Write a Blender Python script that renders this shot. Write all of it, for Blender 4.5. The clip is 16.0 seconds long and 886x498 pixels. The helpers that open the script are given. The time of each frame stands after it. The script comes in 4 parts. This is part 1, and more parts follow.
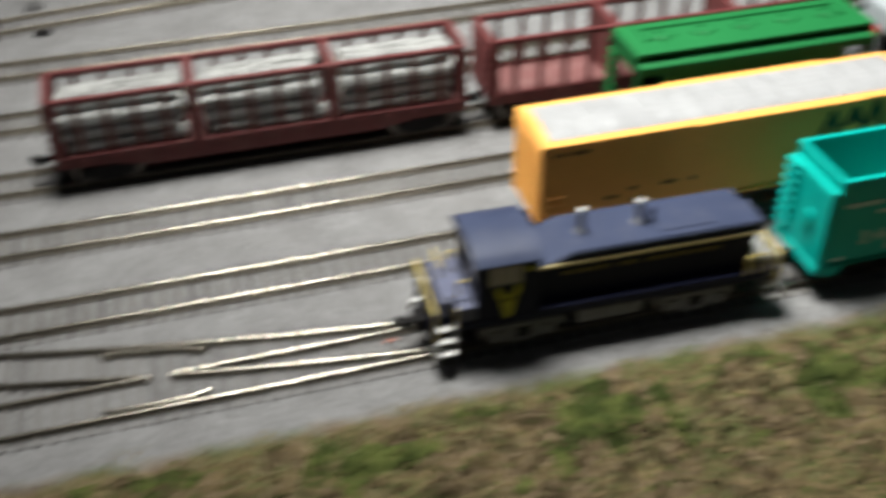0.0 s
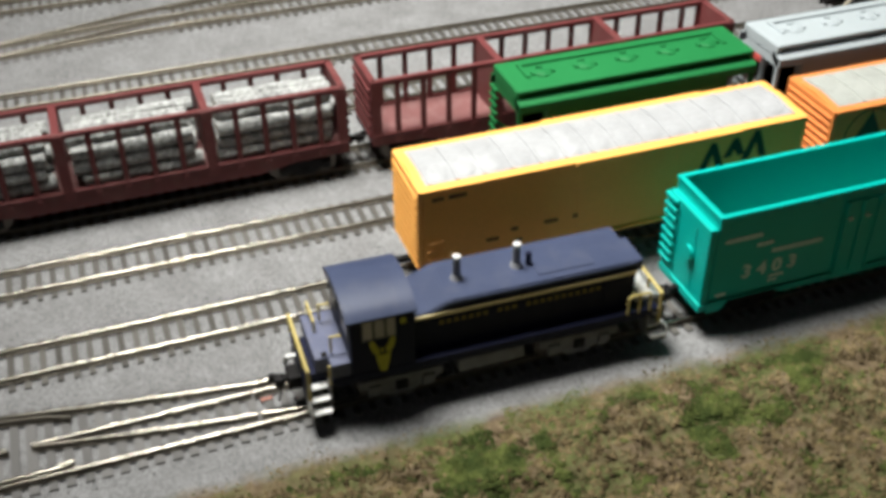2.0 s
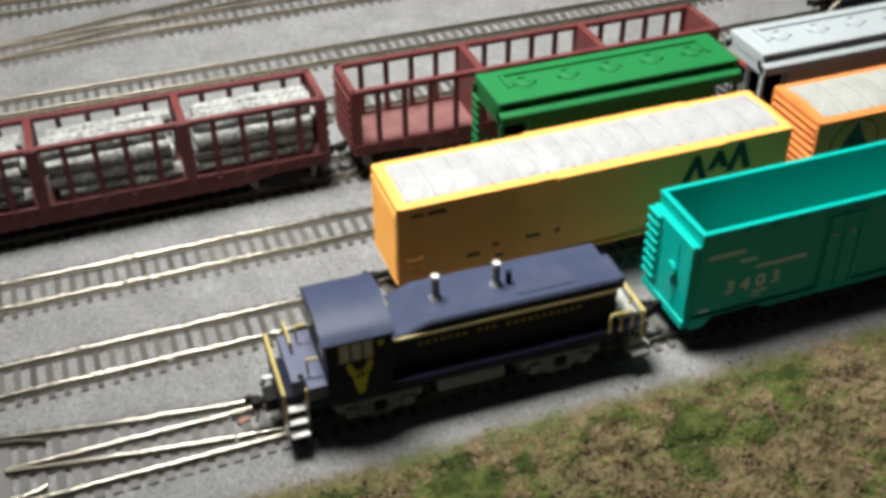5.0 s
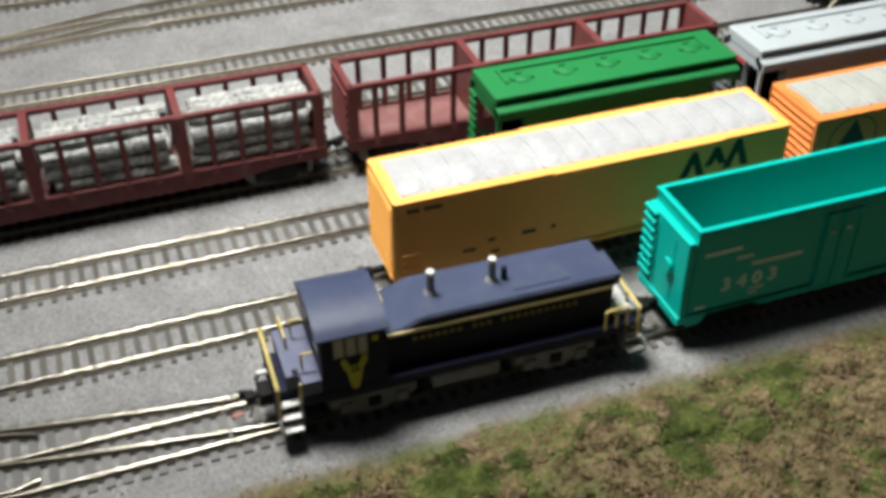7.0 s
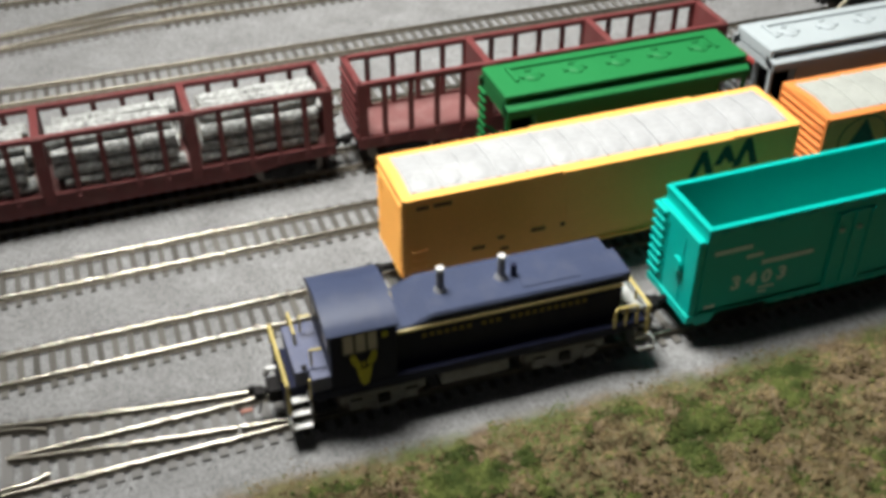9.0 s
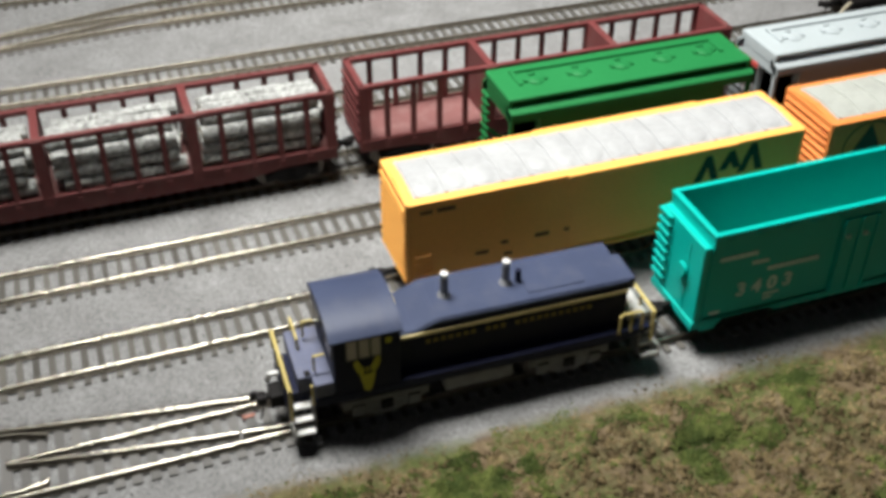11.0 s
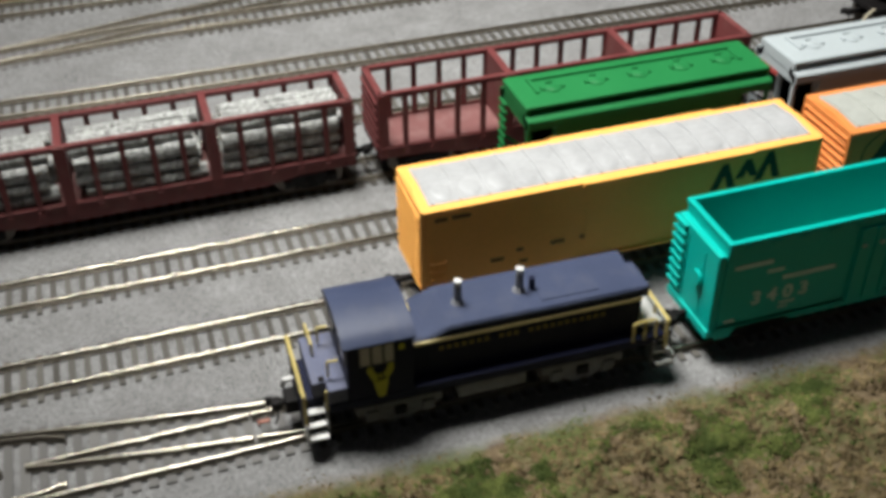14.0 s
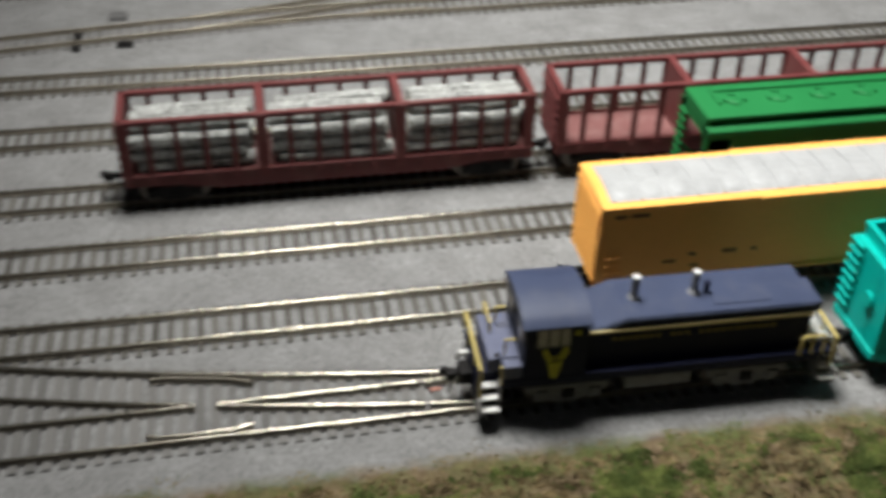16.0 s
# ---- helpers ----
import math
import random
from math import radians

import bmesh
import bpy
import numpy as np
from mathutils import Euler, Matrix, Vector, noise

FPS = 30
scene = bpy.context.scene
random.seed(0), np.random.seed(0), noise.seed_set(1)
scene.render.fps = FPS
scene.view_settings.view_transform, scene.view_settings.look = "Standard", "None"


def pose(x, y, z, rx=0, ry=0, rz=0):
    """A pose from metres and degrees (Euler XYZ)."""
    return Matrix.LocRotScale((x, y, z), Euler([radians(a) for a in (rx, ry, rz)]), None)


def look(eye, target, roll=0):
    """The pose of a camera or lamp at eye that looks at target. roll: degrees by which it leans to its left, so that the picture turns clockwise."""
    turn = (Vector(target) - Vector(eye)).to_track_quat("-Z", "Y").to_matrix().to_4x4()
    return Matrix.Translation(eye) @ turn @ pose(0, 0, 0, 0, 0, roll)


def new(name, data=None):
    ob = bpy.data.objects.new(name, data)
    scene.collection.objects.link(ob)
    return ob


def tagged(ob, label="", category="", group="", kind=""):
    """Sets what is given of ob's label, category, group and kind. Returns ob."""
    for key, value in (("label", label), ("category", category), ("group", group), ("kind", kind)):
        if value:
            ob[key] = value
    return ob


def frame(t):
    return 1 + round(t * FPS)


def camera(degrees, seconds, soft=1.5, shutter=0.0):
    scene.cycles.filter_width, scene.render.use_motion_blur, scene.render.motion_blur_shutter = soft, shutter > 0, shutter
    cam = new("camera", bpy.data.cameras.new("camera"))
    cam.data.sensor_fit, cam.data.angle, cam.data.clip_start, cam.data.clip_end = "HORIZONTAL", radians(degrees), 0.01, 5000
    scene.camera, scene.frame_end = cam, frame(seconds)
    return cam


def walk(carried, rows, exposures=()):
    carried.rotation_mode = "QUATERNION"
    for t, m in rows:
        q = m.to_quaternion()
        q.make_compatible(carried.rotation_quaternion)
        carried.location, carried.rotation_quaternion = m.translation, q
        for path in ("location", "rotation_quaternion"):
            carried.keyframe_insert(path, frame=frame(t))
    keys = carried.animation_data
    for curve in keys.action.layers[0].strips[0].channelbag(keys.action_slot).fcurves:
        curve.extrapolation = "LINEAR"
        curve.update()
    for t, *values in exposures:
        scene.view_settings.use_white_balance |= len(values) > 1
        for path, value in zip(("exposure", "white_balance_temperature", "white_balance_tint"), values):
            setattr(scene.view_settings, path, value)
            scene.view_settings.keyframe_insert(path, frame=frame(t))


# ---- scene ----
cam = camera(43.93, 16.0, soft=4.2, shutter=0.9)
PATH = [
    (0, (-0.01867, -0.36961, 0.28856), (0.39503, 1.16717, -0.92270), -0.73),
    (0.2, (-0.00145, -0.37134, 0.28889), (0.47286, 1.16014, -0.90677), -0.67),
    (0.5, (0.01003, -0.37250, 0.28911), (0.52483, 1.15404, -0.89608), -0.63),
    (1, (0.01096, -0.36830, 0.28936), (0.53091, 1.15495, -0.89781), -0.71),
    (1.5, (0.01002, -0.36300, 0.28928), (0.53748, 1.15555, -0.90059), -0.56),
    (2, (0.00900, -0.36038, 0.28893), (0.53969, 1.16392, -0.89212), -0.48),
    (2.5, (0.00799, -0.35426, 0.29213), (0.54109, 1.15854, -0.90254), -0.63),
    (3, (0.01105, -0.35268, 0.29217), (0.53369, 1.16137, -0.90554), -0.99),
    (3.5, (0.00974, -0.34879, 0.29299), (0.53030, 1.16051, -0.91160), -0.79),
    (4, (0.01117, -0.34954, 0.29137), (0.53052, 1.16478, -0.90742), -0.70),
    (4.5, (0.01678, -0.35134, 0.29497), (0.55019, 1.15797, -0.90398), -0.65),
    (7, (0.02025, -0.35104, 0.29357), (0.55483, 1.15319, -0.91122), -0.23),
    (7.5, (0.02076, -0.35187, 0.29480), (0.55548, 1.15047, -0.91229), -0.28),
    (8, (0.01824, -0.35072, 0.29293), (0.54713, 1.15829, -0.90839), -0.34),
    (8.5, (0.01927, -0.35308, 0.29311), (0.54427, 1.15905, -0.90599), -0.13),
    (9, (0.01800, -0.35124, 0.29247), (0.54576, 1.15639, -0.91107), -0.09),
    (11.5, (0.01621, -0.34494, 0.29195), (0.55224, 1.15979, -0.91157), 0.36),
    (12, (0.01672, -0.34274, 0.29387), (0.55237, 1.15941, -0.91304), 0.24),
    (12.5, (0.01837, -0.34255, 0.29439), (0.55122, 1.16367, -0.90868), 0.01),
    (13, (0.02067, -0.34669, 0.29395), (0.54543, 1.16201, -0.90957), -0.08),
    (13.5, (0.01687, -0.34681, 0.29492), (0.51155, 1.17148, -0.90928), -0.47),
    (14, (0.02059, -0.34988, 0.29379), (0.50980, 1.17759, -0.90099), -0.52),
    (14.5, (0.02297, -0.35181, 0.29698), (0.51670, 1.17440, -0.89755), -0.74),
    (15, (0.02274, -0.35063, 0.30018), (0.50935, 1.18362, -0.88695), -0.90),
    (15.5, (0.00047, -0.35204, 0.29877), (0.42350, 1.19095, -0.90133), 0.59),
    (16, (-0.01258, -0.36077, 0.30280), (0.28934, 1.20957, -0.89841), 1.40),
]
walk(cam, [(t, look(eye, target, roll)) for t, eye, target, roll in PATH],
     exposures=[(0.0, -0.08), (0.5, -0.03), (1.0, 0.0), (12.0, 0.0), (12.5, -0.05), (13.0, -0.14), (13.5, -0.22), (14.0, -0.24), (15.0, -0.25), (15.5, -0.22), (16.0, -0.22)])

# ---- light: one reflector lamp hung low over the yard, one dim unseen fill light added in the room ----
LAMP = (0.052, 0.10, 0.66)
lamp = bpy.data.lights.new("reflector_lamp", "AREA")
lamp.shape, lamp.size, lamp.energy, lamp.color = "DISK", 0.27, 7.8, (1.0, 0.985, 0.94)
lamp.spread = radians(125)
lamp_ob = new("reflector_lamp_light", lamp)
lamp_ob.matrix_world = look(LAMP, (0.34, 0.20, 0.0))
# unseen fill, added to lift the near sides and left ends of the cars
fill = bpy.data.lights.new("unseen_fill", "AREA")
fill.shape, fill.size, fill.size_y, fill.energy, fill.color = "RECTANGLE", 1.2, 0.3, 1.65, (0.93, 0.97, 1.0)
fill_ob = new("unseen_fill_light", fill)
fill_ob.matrix_world = look((-0.80, -1.50, 1.37), (-0.80, -1.4999, 0.0))
world = bpy.data.worlds.new("room")
scene.world = world
world.use_nodes = True
world.node_tree.nodes["Background"].inputs[0].default_value = (0.5, 0.5, 0.5, 1)
world.node_tree.nodes["Background"].inputs[1].default_value = 0.004


# ---- materials ----
def paint(name, color, rough=0.5, metal=0.0, vary=0.12, scale=90.0, fine=900.0, bump=0.08, spec=0.25, dirt=None, dirt_amount=0.0, worn=0.1):
    """Painted or moulded surface: cloudy tone at two scales, fine relief, and some dust."""
    m = bpy.data.materials.new(name)
    m.use_nodes = True
    nt = m.node_tree
    n, l = nt.nodes, nt.links
    b = n["Principled BSDF"]
    tc = n.new("ShaderNodeTexCoord")
    n1 = n.new("ShaderNodeTexNoise"); n1.inputs["Scale"].default_value = scale; n1.inputs["Detail"].default_value = 4
    n2 = n.new("ShaderNodeTexNoise"); n2.inputs["Scale"].default_value = fine; n2.inputs["Detail"].default_value = 3
    l.new(tc.outputs["Object"], n1.inputs["Vector"]); l.new(tc.outputs["Object"], n2.inputs["Vector"])
    add = n.new("ShaderNodeMath"); add.operation = "ADD"
    l.new(n1.outputs[0], add.inputs[0]); l.new(n2.outputs[0], add.inputs[1])
    mr = n.new("ShaderNodeMapRange")
    mr.inputs["From Min"].default_value, mr.inputs["From Max"].default_value = 0.7, 1.3
    mr.inputs["To Min"].default_value, mr.inputs["To Max"].default_value = 1 - vary, 1 + vary
    l.new(add.outputs[0], mr.inputs["Value"])
    mul = n.new("ShaderNodeVectorMath"); mul.operation = "SCALE"
    mul.inputs[0].default_value = [0.70 * q for q in color]
    l.new(mr.outputs[0], mul.inputs["Scale"])
    out = mul.outputs[0]
    if dirt:
        n3 = n.new("ShaderNodeTexNoise"); n3.inputs["Scale"].default_value = scale * 2.3; n3.inputs["Detail"].default_value = 6
        l.new(tc.outputs["Object"], n3.inputs["Vector"])
        r = n.new("ShaderNodeMapRange"); r.inputs["From Min"].default_value, r.inputs["From Max"].default_value = 0.5, 0.75
        r.inputs["To Max"].default_value = dirt_amount
        l.new(n3.outputs[0], r.inputs["Value"])
        mx = n.new("ShaderNodeMix"); mx.data_type = "RGBA"
        l.new(r.outputs[0], mx.inputs["Factor"]); l.new(out, mx.inputs["A"]); mx.inputs["B"].default_value = (*dirt, 1)
        out = mx.outputs["Result"]
    l.new(out, b.inputs["Base Color"])
    b.inputs["Roughness"].default_value, b.inputs["Metallic"].default_value = rough, metal
    b.inputs["Specular IOR Level"].default_value = spec
    rr = n.new("ShaderNodeMapRange"); rr.inputs["To Min"].default_value, rr.inputs["To Max"].default_value = max(0.05, rough - worn), min(1, rough + worn)
    l.new(n1.outputs[0], rr.inputs["Value"]); l.new(rr.outputs[0], b.inputs["Roughness"])
    if bump:
        bp = n.new("ShaderNodeBump"); bp.inputs["Strength"].default_value = bump; bp.inputs["Distance"].default_value = 0.0004
        l.new(n2.outputs[0], bp.inputs["Height"]); l.new(bp.outputs[0], b.inputs["Normal"])
    return m


def island(name, dark, light, rough=0.9, by="island", blotch=0.0, own=0.9):
    """Colour picked between two tones for each loose piece."""
    m = bpy.data.materials.new(name)
    m.use_nodes = True
    n, l = m.node_tree.nodes, m.node_tree.links
    b = n["Principled BSDF"]
    if by == "island":
        src = n.new("ShaderNodeNewGeometry").outputs["Random Per Island"]
    else:
        src = n.new("ShaderNodeObjectInfo").outputs["Random"]
    tc = n.new("ShaderNodeTexCoord")
    nz = n.new("ShaderNodeTexNoise"); nz.inputs["Scale"].default_value = 1400; nz.inputs["Detail"].default_value = 4
    l.new(tc.outputs["Object"], nz.inputs["Vector"])
    mix = n.new("ShaderNodeMath"); mix.operation = "MULTIPLY_ADD"; mix.inputs[1].default_value = 0.5
    l.new(nz.outputs[0], mix.inputs[0])
    half = n.new("ShaderNodeMath"); half.operation = "MULTIPLY_ADD"; half.inputs[1].default_value, half.inputs[2].default_value = own, 0.25 - own / 2
    l.new(src, half.inputs[0]); l.new(half.outputs[0], mix.inputs[2])
    mx = n.new("ShaderNodeMix"); mx.data_type = "RGBA"
    mx.inputs["A"].default_value, mx.inputs["B"].default_value = (*dark, 1), (*light, 1)
    blot = n.new("ShaderNodeTexNoise"); blot.inputs["Scale"].default_value = 95; blot.inputs["Detail"].default_value = 5
    l.new(tc.outputs["Object"], blot.inputs["Vector"])
    bl = n.new("ShaderNodeMapRange")
    bl.inputs["From Min"].default_value, bl.inputs["From Max"].default_value, bl.inputs["To Min"].default_value, bl.inputs["To Max"].default_value = 0.35, 0.65, -0.45 * blotch, 0.45 * blotch
    l.new(blot.outputs[0], bl.inputs["Value"])
    tot = n.new("ShaderNodeMath"); tot.operation = "ADD"
    l.new(mix.outputs[0], tot.inputs[0]); l.new(bl.outputs[0], tot.inputs[1])
    l.new(tot.outputs[0], mx.inputs["Factor"]); l.new(mx.outputs["Result"], b.inputs["Base Color"])
    b.inputs["Roughness"].default_value = rough
    b.inputs["Specular IOR Level"].default_value = 0.2
    return m


def ground_material():
    """Fine grey ballast that gives way to brown earth and dry turf at the near and far edges."""
    m = bpy.data.materials.new("ground")
    m.use_nodes = True
    n, l = m.node_tree.nodes, m.node_tree.links
    b = n["Principled BSDF"]
    tc = n.new("ShaderNodeTexCoord")

    def nz(scale, detail=4, rough=0.6):
        x = n.new("ShaderNodeTexNoise"); x.inputs["Scale"].default_value = scale; x.inputs["Detail"].default_value = detail; x.inputs["Roughness"].default_value = rough
        l.new(tc.outputs["Object"], x.inputs["Vector"])
        return x.outputs[0]

    def ramp(src, stops):
        r = n.new("ShaderNodeValToRGB")
        while len(r.color_ramp.elements) < len(stops):
            r.color_ramp.elements.new(0.5)
        for e, (p, c) in zip(r.color_ramp.elements, stops):
            e.position, e.color = p, (*c, 1)
        l.new(src, r.inputs[0])
        return r.outputs[0]

    def mixc(fac, a, c):
        x = n.new("ShaderNodeMix"); x.data_type = "RGBA"
        l.new(fac, x.inputs["Factor"]); l.new(a, x.inputs["A"]); l.new(c, x.inputs["B"])
        return x.outputs["Result"]

    vor = n.new("ShaderNodeTexVoronoi"); vor.inputs["Scale"].default_value = 1250
    l.new(tc.outputs["Object"], vor.inputs["Vector"])
    bw = n.new("ShaderNodeRGBToBW"); l.new(vor.outputs["Color"], bw.inputs[0])
    grain = ramp(bw.outputs[0], [(0.12, (0.140, 0.141, 0.142)), (0.45, (0.196, 0.197, 0.199)), (0.85, (0.250, 0.252, 0.255))])
    cloud = ramp(nz(45, 5), [(0.3, (0.82, 0.81, 0.80)), (0.7, (1.1, 1.1, 1.09))])
    mul = n.new("ShaderNodeMix"); mul.data_type = "RGBA"; mul.blend_type = "MULTIPLY"; mul.inputs["Factor"].default_value = 1
    l.new(grain, mul.inputs["A"]); l.new(cloud, mul.inputs["B"])
    earth = ramp(nz(260, 6, 0.7), [(0.3, (0.06, 0.042, 0.024)), (0.5, (0.135, 0.10, 0.06)), (0.72, (0.21, 0.165, 0.10))])
    turf = ramp(nz(340, 6, 0.7), [(0.3, (0.04, 0.055, 0.016)), (0.7, (0.12, 0.13, 0.048))])
    patch = n.new("ShaderNodeMapRange"); patch.inputs["From Min"].default_value, patch.inputs["From Max"].default_value = 0.46, 0.60
    l.new(nz(38, 5), patch.inputs["Value"])
    land = mixc(patch.outputs[0], earth, turf)
    sep = n.new("ShaderNodeSeparateXYZ"); l.new(tc.outputs["Object"], sep.inputs[0])
    wob = n.new("ShaderNodeMath"); wob.operation = "MULTIPLY_ADD"; wob.inputs[1].default_value = 0.016
    l.new(nz(60, 6, 0.75), wob.inputs[0]); l.new(sep.outputs["Y"], wob.inputs[2])
    near = n.new("ShaderNodeMapRange")
    near.inputs["From Min"].default_value, near.inputs["From Max"].default_value = -0.077, -0.085
    l.new(wob.outputs[0], near.inputs["Value"])
    far = n.new("ShaderNodeMapRange")
    far.inputs["From Min"].default_value, far.inputs["From Max"].default_value = 0.376, 0.385
    l.new(wob.outputs[0], far.inputs["Value"])
    both = n.new("ShaderNodeMath"); both.operation = "MAXIMUM"
    l.new(near.outputs[0], both.inputs[0]); l.new(far.outputs[0], both.inputs[1])
    l.new(mixc(both.outputs[0], mul.outputs["Result"], land), b.inputs["Base Color"])
    b.inputs["Roughness"].default_value = 0.95
    b.inputs["Specular IOR Level"].default_value = 0.15
    h = n.new("ShaderNodeMath"); h.operation = "ADD"
    l.new(bw.outputs[0], h.inputs[0]); l.new(nz(2500, 2), h.inputs[1])
    bp = n.new("ShaderNodeBump"); bp.inputs["Strength"].default_value = 0.5; bp.inputs["Distance"].default_value = 0.0003
    l.new(h.outputs[0], bp.inputs["Height"]); l.new(bp.outputs[0], b.inputs["Normal"])
    return m


GROUND = ground_material()
RAILSIDE = paint("tarnished_rail", (0.17, 0.15, 0.12), 0.5, 0.5, 0.3, 60, 700)
RAIL = paint("nickel_silver", (0.62, 0.575, 0.485), 0.25, 1.0, 0.12, 40, 400, 0.0, worn=0.03)
RAIL_DULL = paint("dull_rail_head", (0.46, 0.42, 0.33), 0.36, 1.0, 0.25, 40, 400, 0.0, worn=0.04)
TIE = island("tie_plastic", (0.056, 0.052, 0.046), (0.118, 0.112, 0.100), 0.8, by="object")
TIE_DUSTY = island("dusty_tie_plastic", (0.110, 0.107, 0.103), (0.165, 0.161, 0.155), 0.85, by="object")
BLACK = paint("black_plastic", (0.012, 0.011, 0.011), 0.55, vary=0.25, spec=0.12)
WHEEL = paint("wheel_steel", (0.16, 0.14, 0.12), 0.45, 0.8)
YELLOW = paint("yellow_paint", (1.25, 0.61, 0.15), 0.45, vary=0.06, scale=30)
SILVER = paint("silver_roof", (0.53, 0.54, 0.55), 0.42, 0.15, 0.10, 70, 500, 0.1)
ORANGE = paint("orange_paint", (0.90, 0.31, 0.085), 0.45, vary=0.06, scale=30)
GREYROOF = paint("grey_roof", (0.50, 0.52, 0.48), 0.5, 0.1, 0.1, 70, 500)
TEAL = paint("teal_paint", (0.0, 0.60, 0.515), 0.42, vary=0.06, scale=30)
GREEN = paint("green_paint", (0.013, 0.195, 0.052), 0.58, vary=0.08, scale=30)
LGREY = paint("light_grey_paint", (0.46, 0.515, 0.535), 0.42, vary=0.06, scale=30)
OXIDE = paint("oxide_red_plastic", (0.165, 0.042, 0.042), 0.5, vary=0.12, scale=50, dirt=(0.2, 0.12, 0.10), dirt_amount=0.2)
DECK = paint("oxide_red_deck", (0.215, 0.092, 0.088), 0.65, vary=0.12, scale=60, dirt=(0.24, 0.155, 0.145), dirt_amount=0.4)
BROWN = paint("brown_plastic", (0.14, 0.075, 0.065), 0.6, vary=0.15, scale=50, dirt=(0.25, 0.16, 0.14), dirt_amount=0.4)
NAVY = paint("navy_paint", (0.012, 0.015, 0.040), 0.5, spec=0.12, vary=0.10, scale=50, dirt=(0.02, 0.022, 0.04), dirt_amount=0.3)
# cab roof, hood top and hood headlight box: paler and bluer than NAVY
ROOFBLUE = paint("pale_blue_roof", (0.060, 0.077, 0.142), 0.45, vary=0.10, scale=60, dirt=(0.085, 0.092, 0.125), dirt_amount=0.35)
PLATFORM = paint("dusty_blue_grey_platform", (0.15, 0.165, 0.25), 0.6, vary=0.15, scale=80, dirt=(0.16, 0.16, 0.18), dirt_amount=0.4)
DUSTY = paint("dusty_stack", (0.32, 0.325, 0.345), 0.6, vary=0.2)
HANDRAIL = paint("yellow_rail", (0.74, 0.60, 0.22), 0.5)
STRIPE = paint("yellow_stripe", (1.0, 0.84, 0.42), 0.5)
HERALD = paint("herald_yellow", (0.62, 0.58, 0.05), 0.5)
DULL = paint("dull_gold_lettering", (0.26, 0.20, 0.04), 0.6)
STEEL = paint("silver_grey_plastic", (0.22, 0.22, 0.22), 0.55, 0.2, 0.2, 120, 900, dirt=(0.12, 0.11, 0.10), dirt_amount=0.6)
STEPS = paint("worn_silver_steps", (0.85, 0.85, 0.83), 0.45, 0.3, 0.15)
WHITE = paint("white_lettering", (0.9, 1.15, 1.08), 0.6)
INK = paint("dark_lettering", (0.15, 0.085, 0.03), 0.6)
DARKGREEN = paint("dark_green_logo", (0.012, 0.055, 0.03), 0.5)
GLASS = paint("cab_window", (0.58, 0.53, 0.50), 0.2, spec=0.6)
BARK = paint("silvery_bark", (0.44, 0.45, 0.435), 0.7, vary=0.75, scale=420, fine=1500, bump=0.9, dirt=(0.035, 0.033, 0.03), dirt_amount=0.95)
CUT = paint("cut_wood", (0.62, 0.56, 0.42), 0.8, vary=0.2, scale=500)
REDP = paint("red_plastic", (0.42, 0.06, 0.05), 0.5)
COPPER = paint("copper_spring", (0.36, 0.17, 0.13), 0.45, 0.6)
WALL = paint("wall_paint", (0.16, 0.15, 0.14), 0.9, vary=0.05, scale=2, fine=60)
CEILING = paint("ceiling_paint", (0.30, 0.30, 0.29), 0.9, vary=0.04, scale=2, fine=60)
FLOOR = paint("floor_carpet", (0.12, 0.12, 0.13), 0.95, vary=0.2, scale=4, fine=300)


# ---- mesh helpers ----
def box(bm, x0, x1, y0, y1, z0, z1, bevel=0.0):
    r = bmesh.ops.create_cube(bm, size=1.0)
    for v in r["verts"]:
        v.co = Vector(((x0 + x1) / 2 + v.co.x * (x1 - x0), (y0 + y1) / 2 + v.co.y * (y1 - y0), (z0 + z1) / 2 + v.co.z * (z1 - z0)))
    if bevel:
        edges = list({e for v in r["verts"] for e in v.link_edges})
        bmesh.ops.bevel(bm, geom=edges, offset=bevel, segments=2, profile=0.5, affect="EDGES")


def rod(bm, a, b, r, n=8, r2=None):
    a, b = Vector(a), Vector(b)
    d = b - a
    m = Matrix.Translation((a + b) / 2) @ d.to_track_quat("Z", "Y").to_matrix().to_4x4()
    bmesh.ops.create_cone(bm, cap_ends=True, segments=n, radius1=r, radius2=r if r2 is None else r2, depth=d.length, matrix=m)


def pipe(bm, pts, r, n=6):
    for a, b in zip(pts, pts[1:]):
        rod(bm, a, b, r, n)
    for p in pts[1:-1]:
        bmesh.ops.create_icosphere(bm, subdivisions=1, radius=r, matrix=Matrix.Translation(p))


def prism(bm, outline, axis, lo, hi):
    """A closed outline of (u, v) pairs drawn out along an axis from lo to hi."""
    put = {"x": lambda u, v, w: (w, u, v), "y": lambda u, v, w: (u, w, v), "z": lambda u, v, w: (u, v, w)}[axis]
    a = [bm.verts.new(put(u, v, lo)) for u, v in outline]
    c = [bm.verts.new(put(u, v, hi)) for u, v in outline]
    k = len(outline)
    bm.faces.new(a); bm.faces.new(c[::-1])
    for i in range(k):
        bm.faces.new((a[i], c[i], c[(i + 1) % k], a[(i + 1) % k]))
    bmesh.ops.recalc_face_normals(bm, faces=bm.faces)


def mesh_of(name, bm, material, smooth=False):
    me = bpy.data.meshes.new(name)
    bm.to_mesh(me)
    bm.free()
    me.materials.append(material)
    if smooth:
        for p in me.polygons:
            p.use_smooth = True
        me.set_sharp_from_angle(angle=radians(35))
    return me


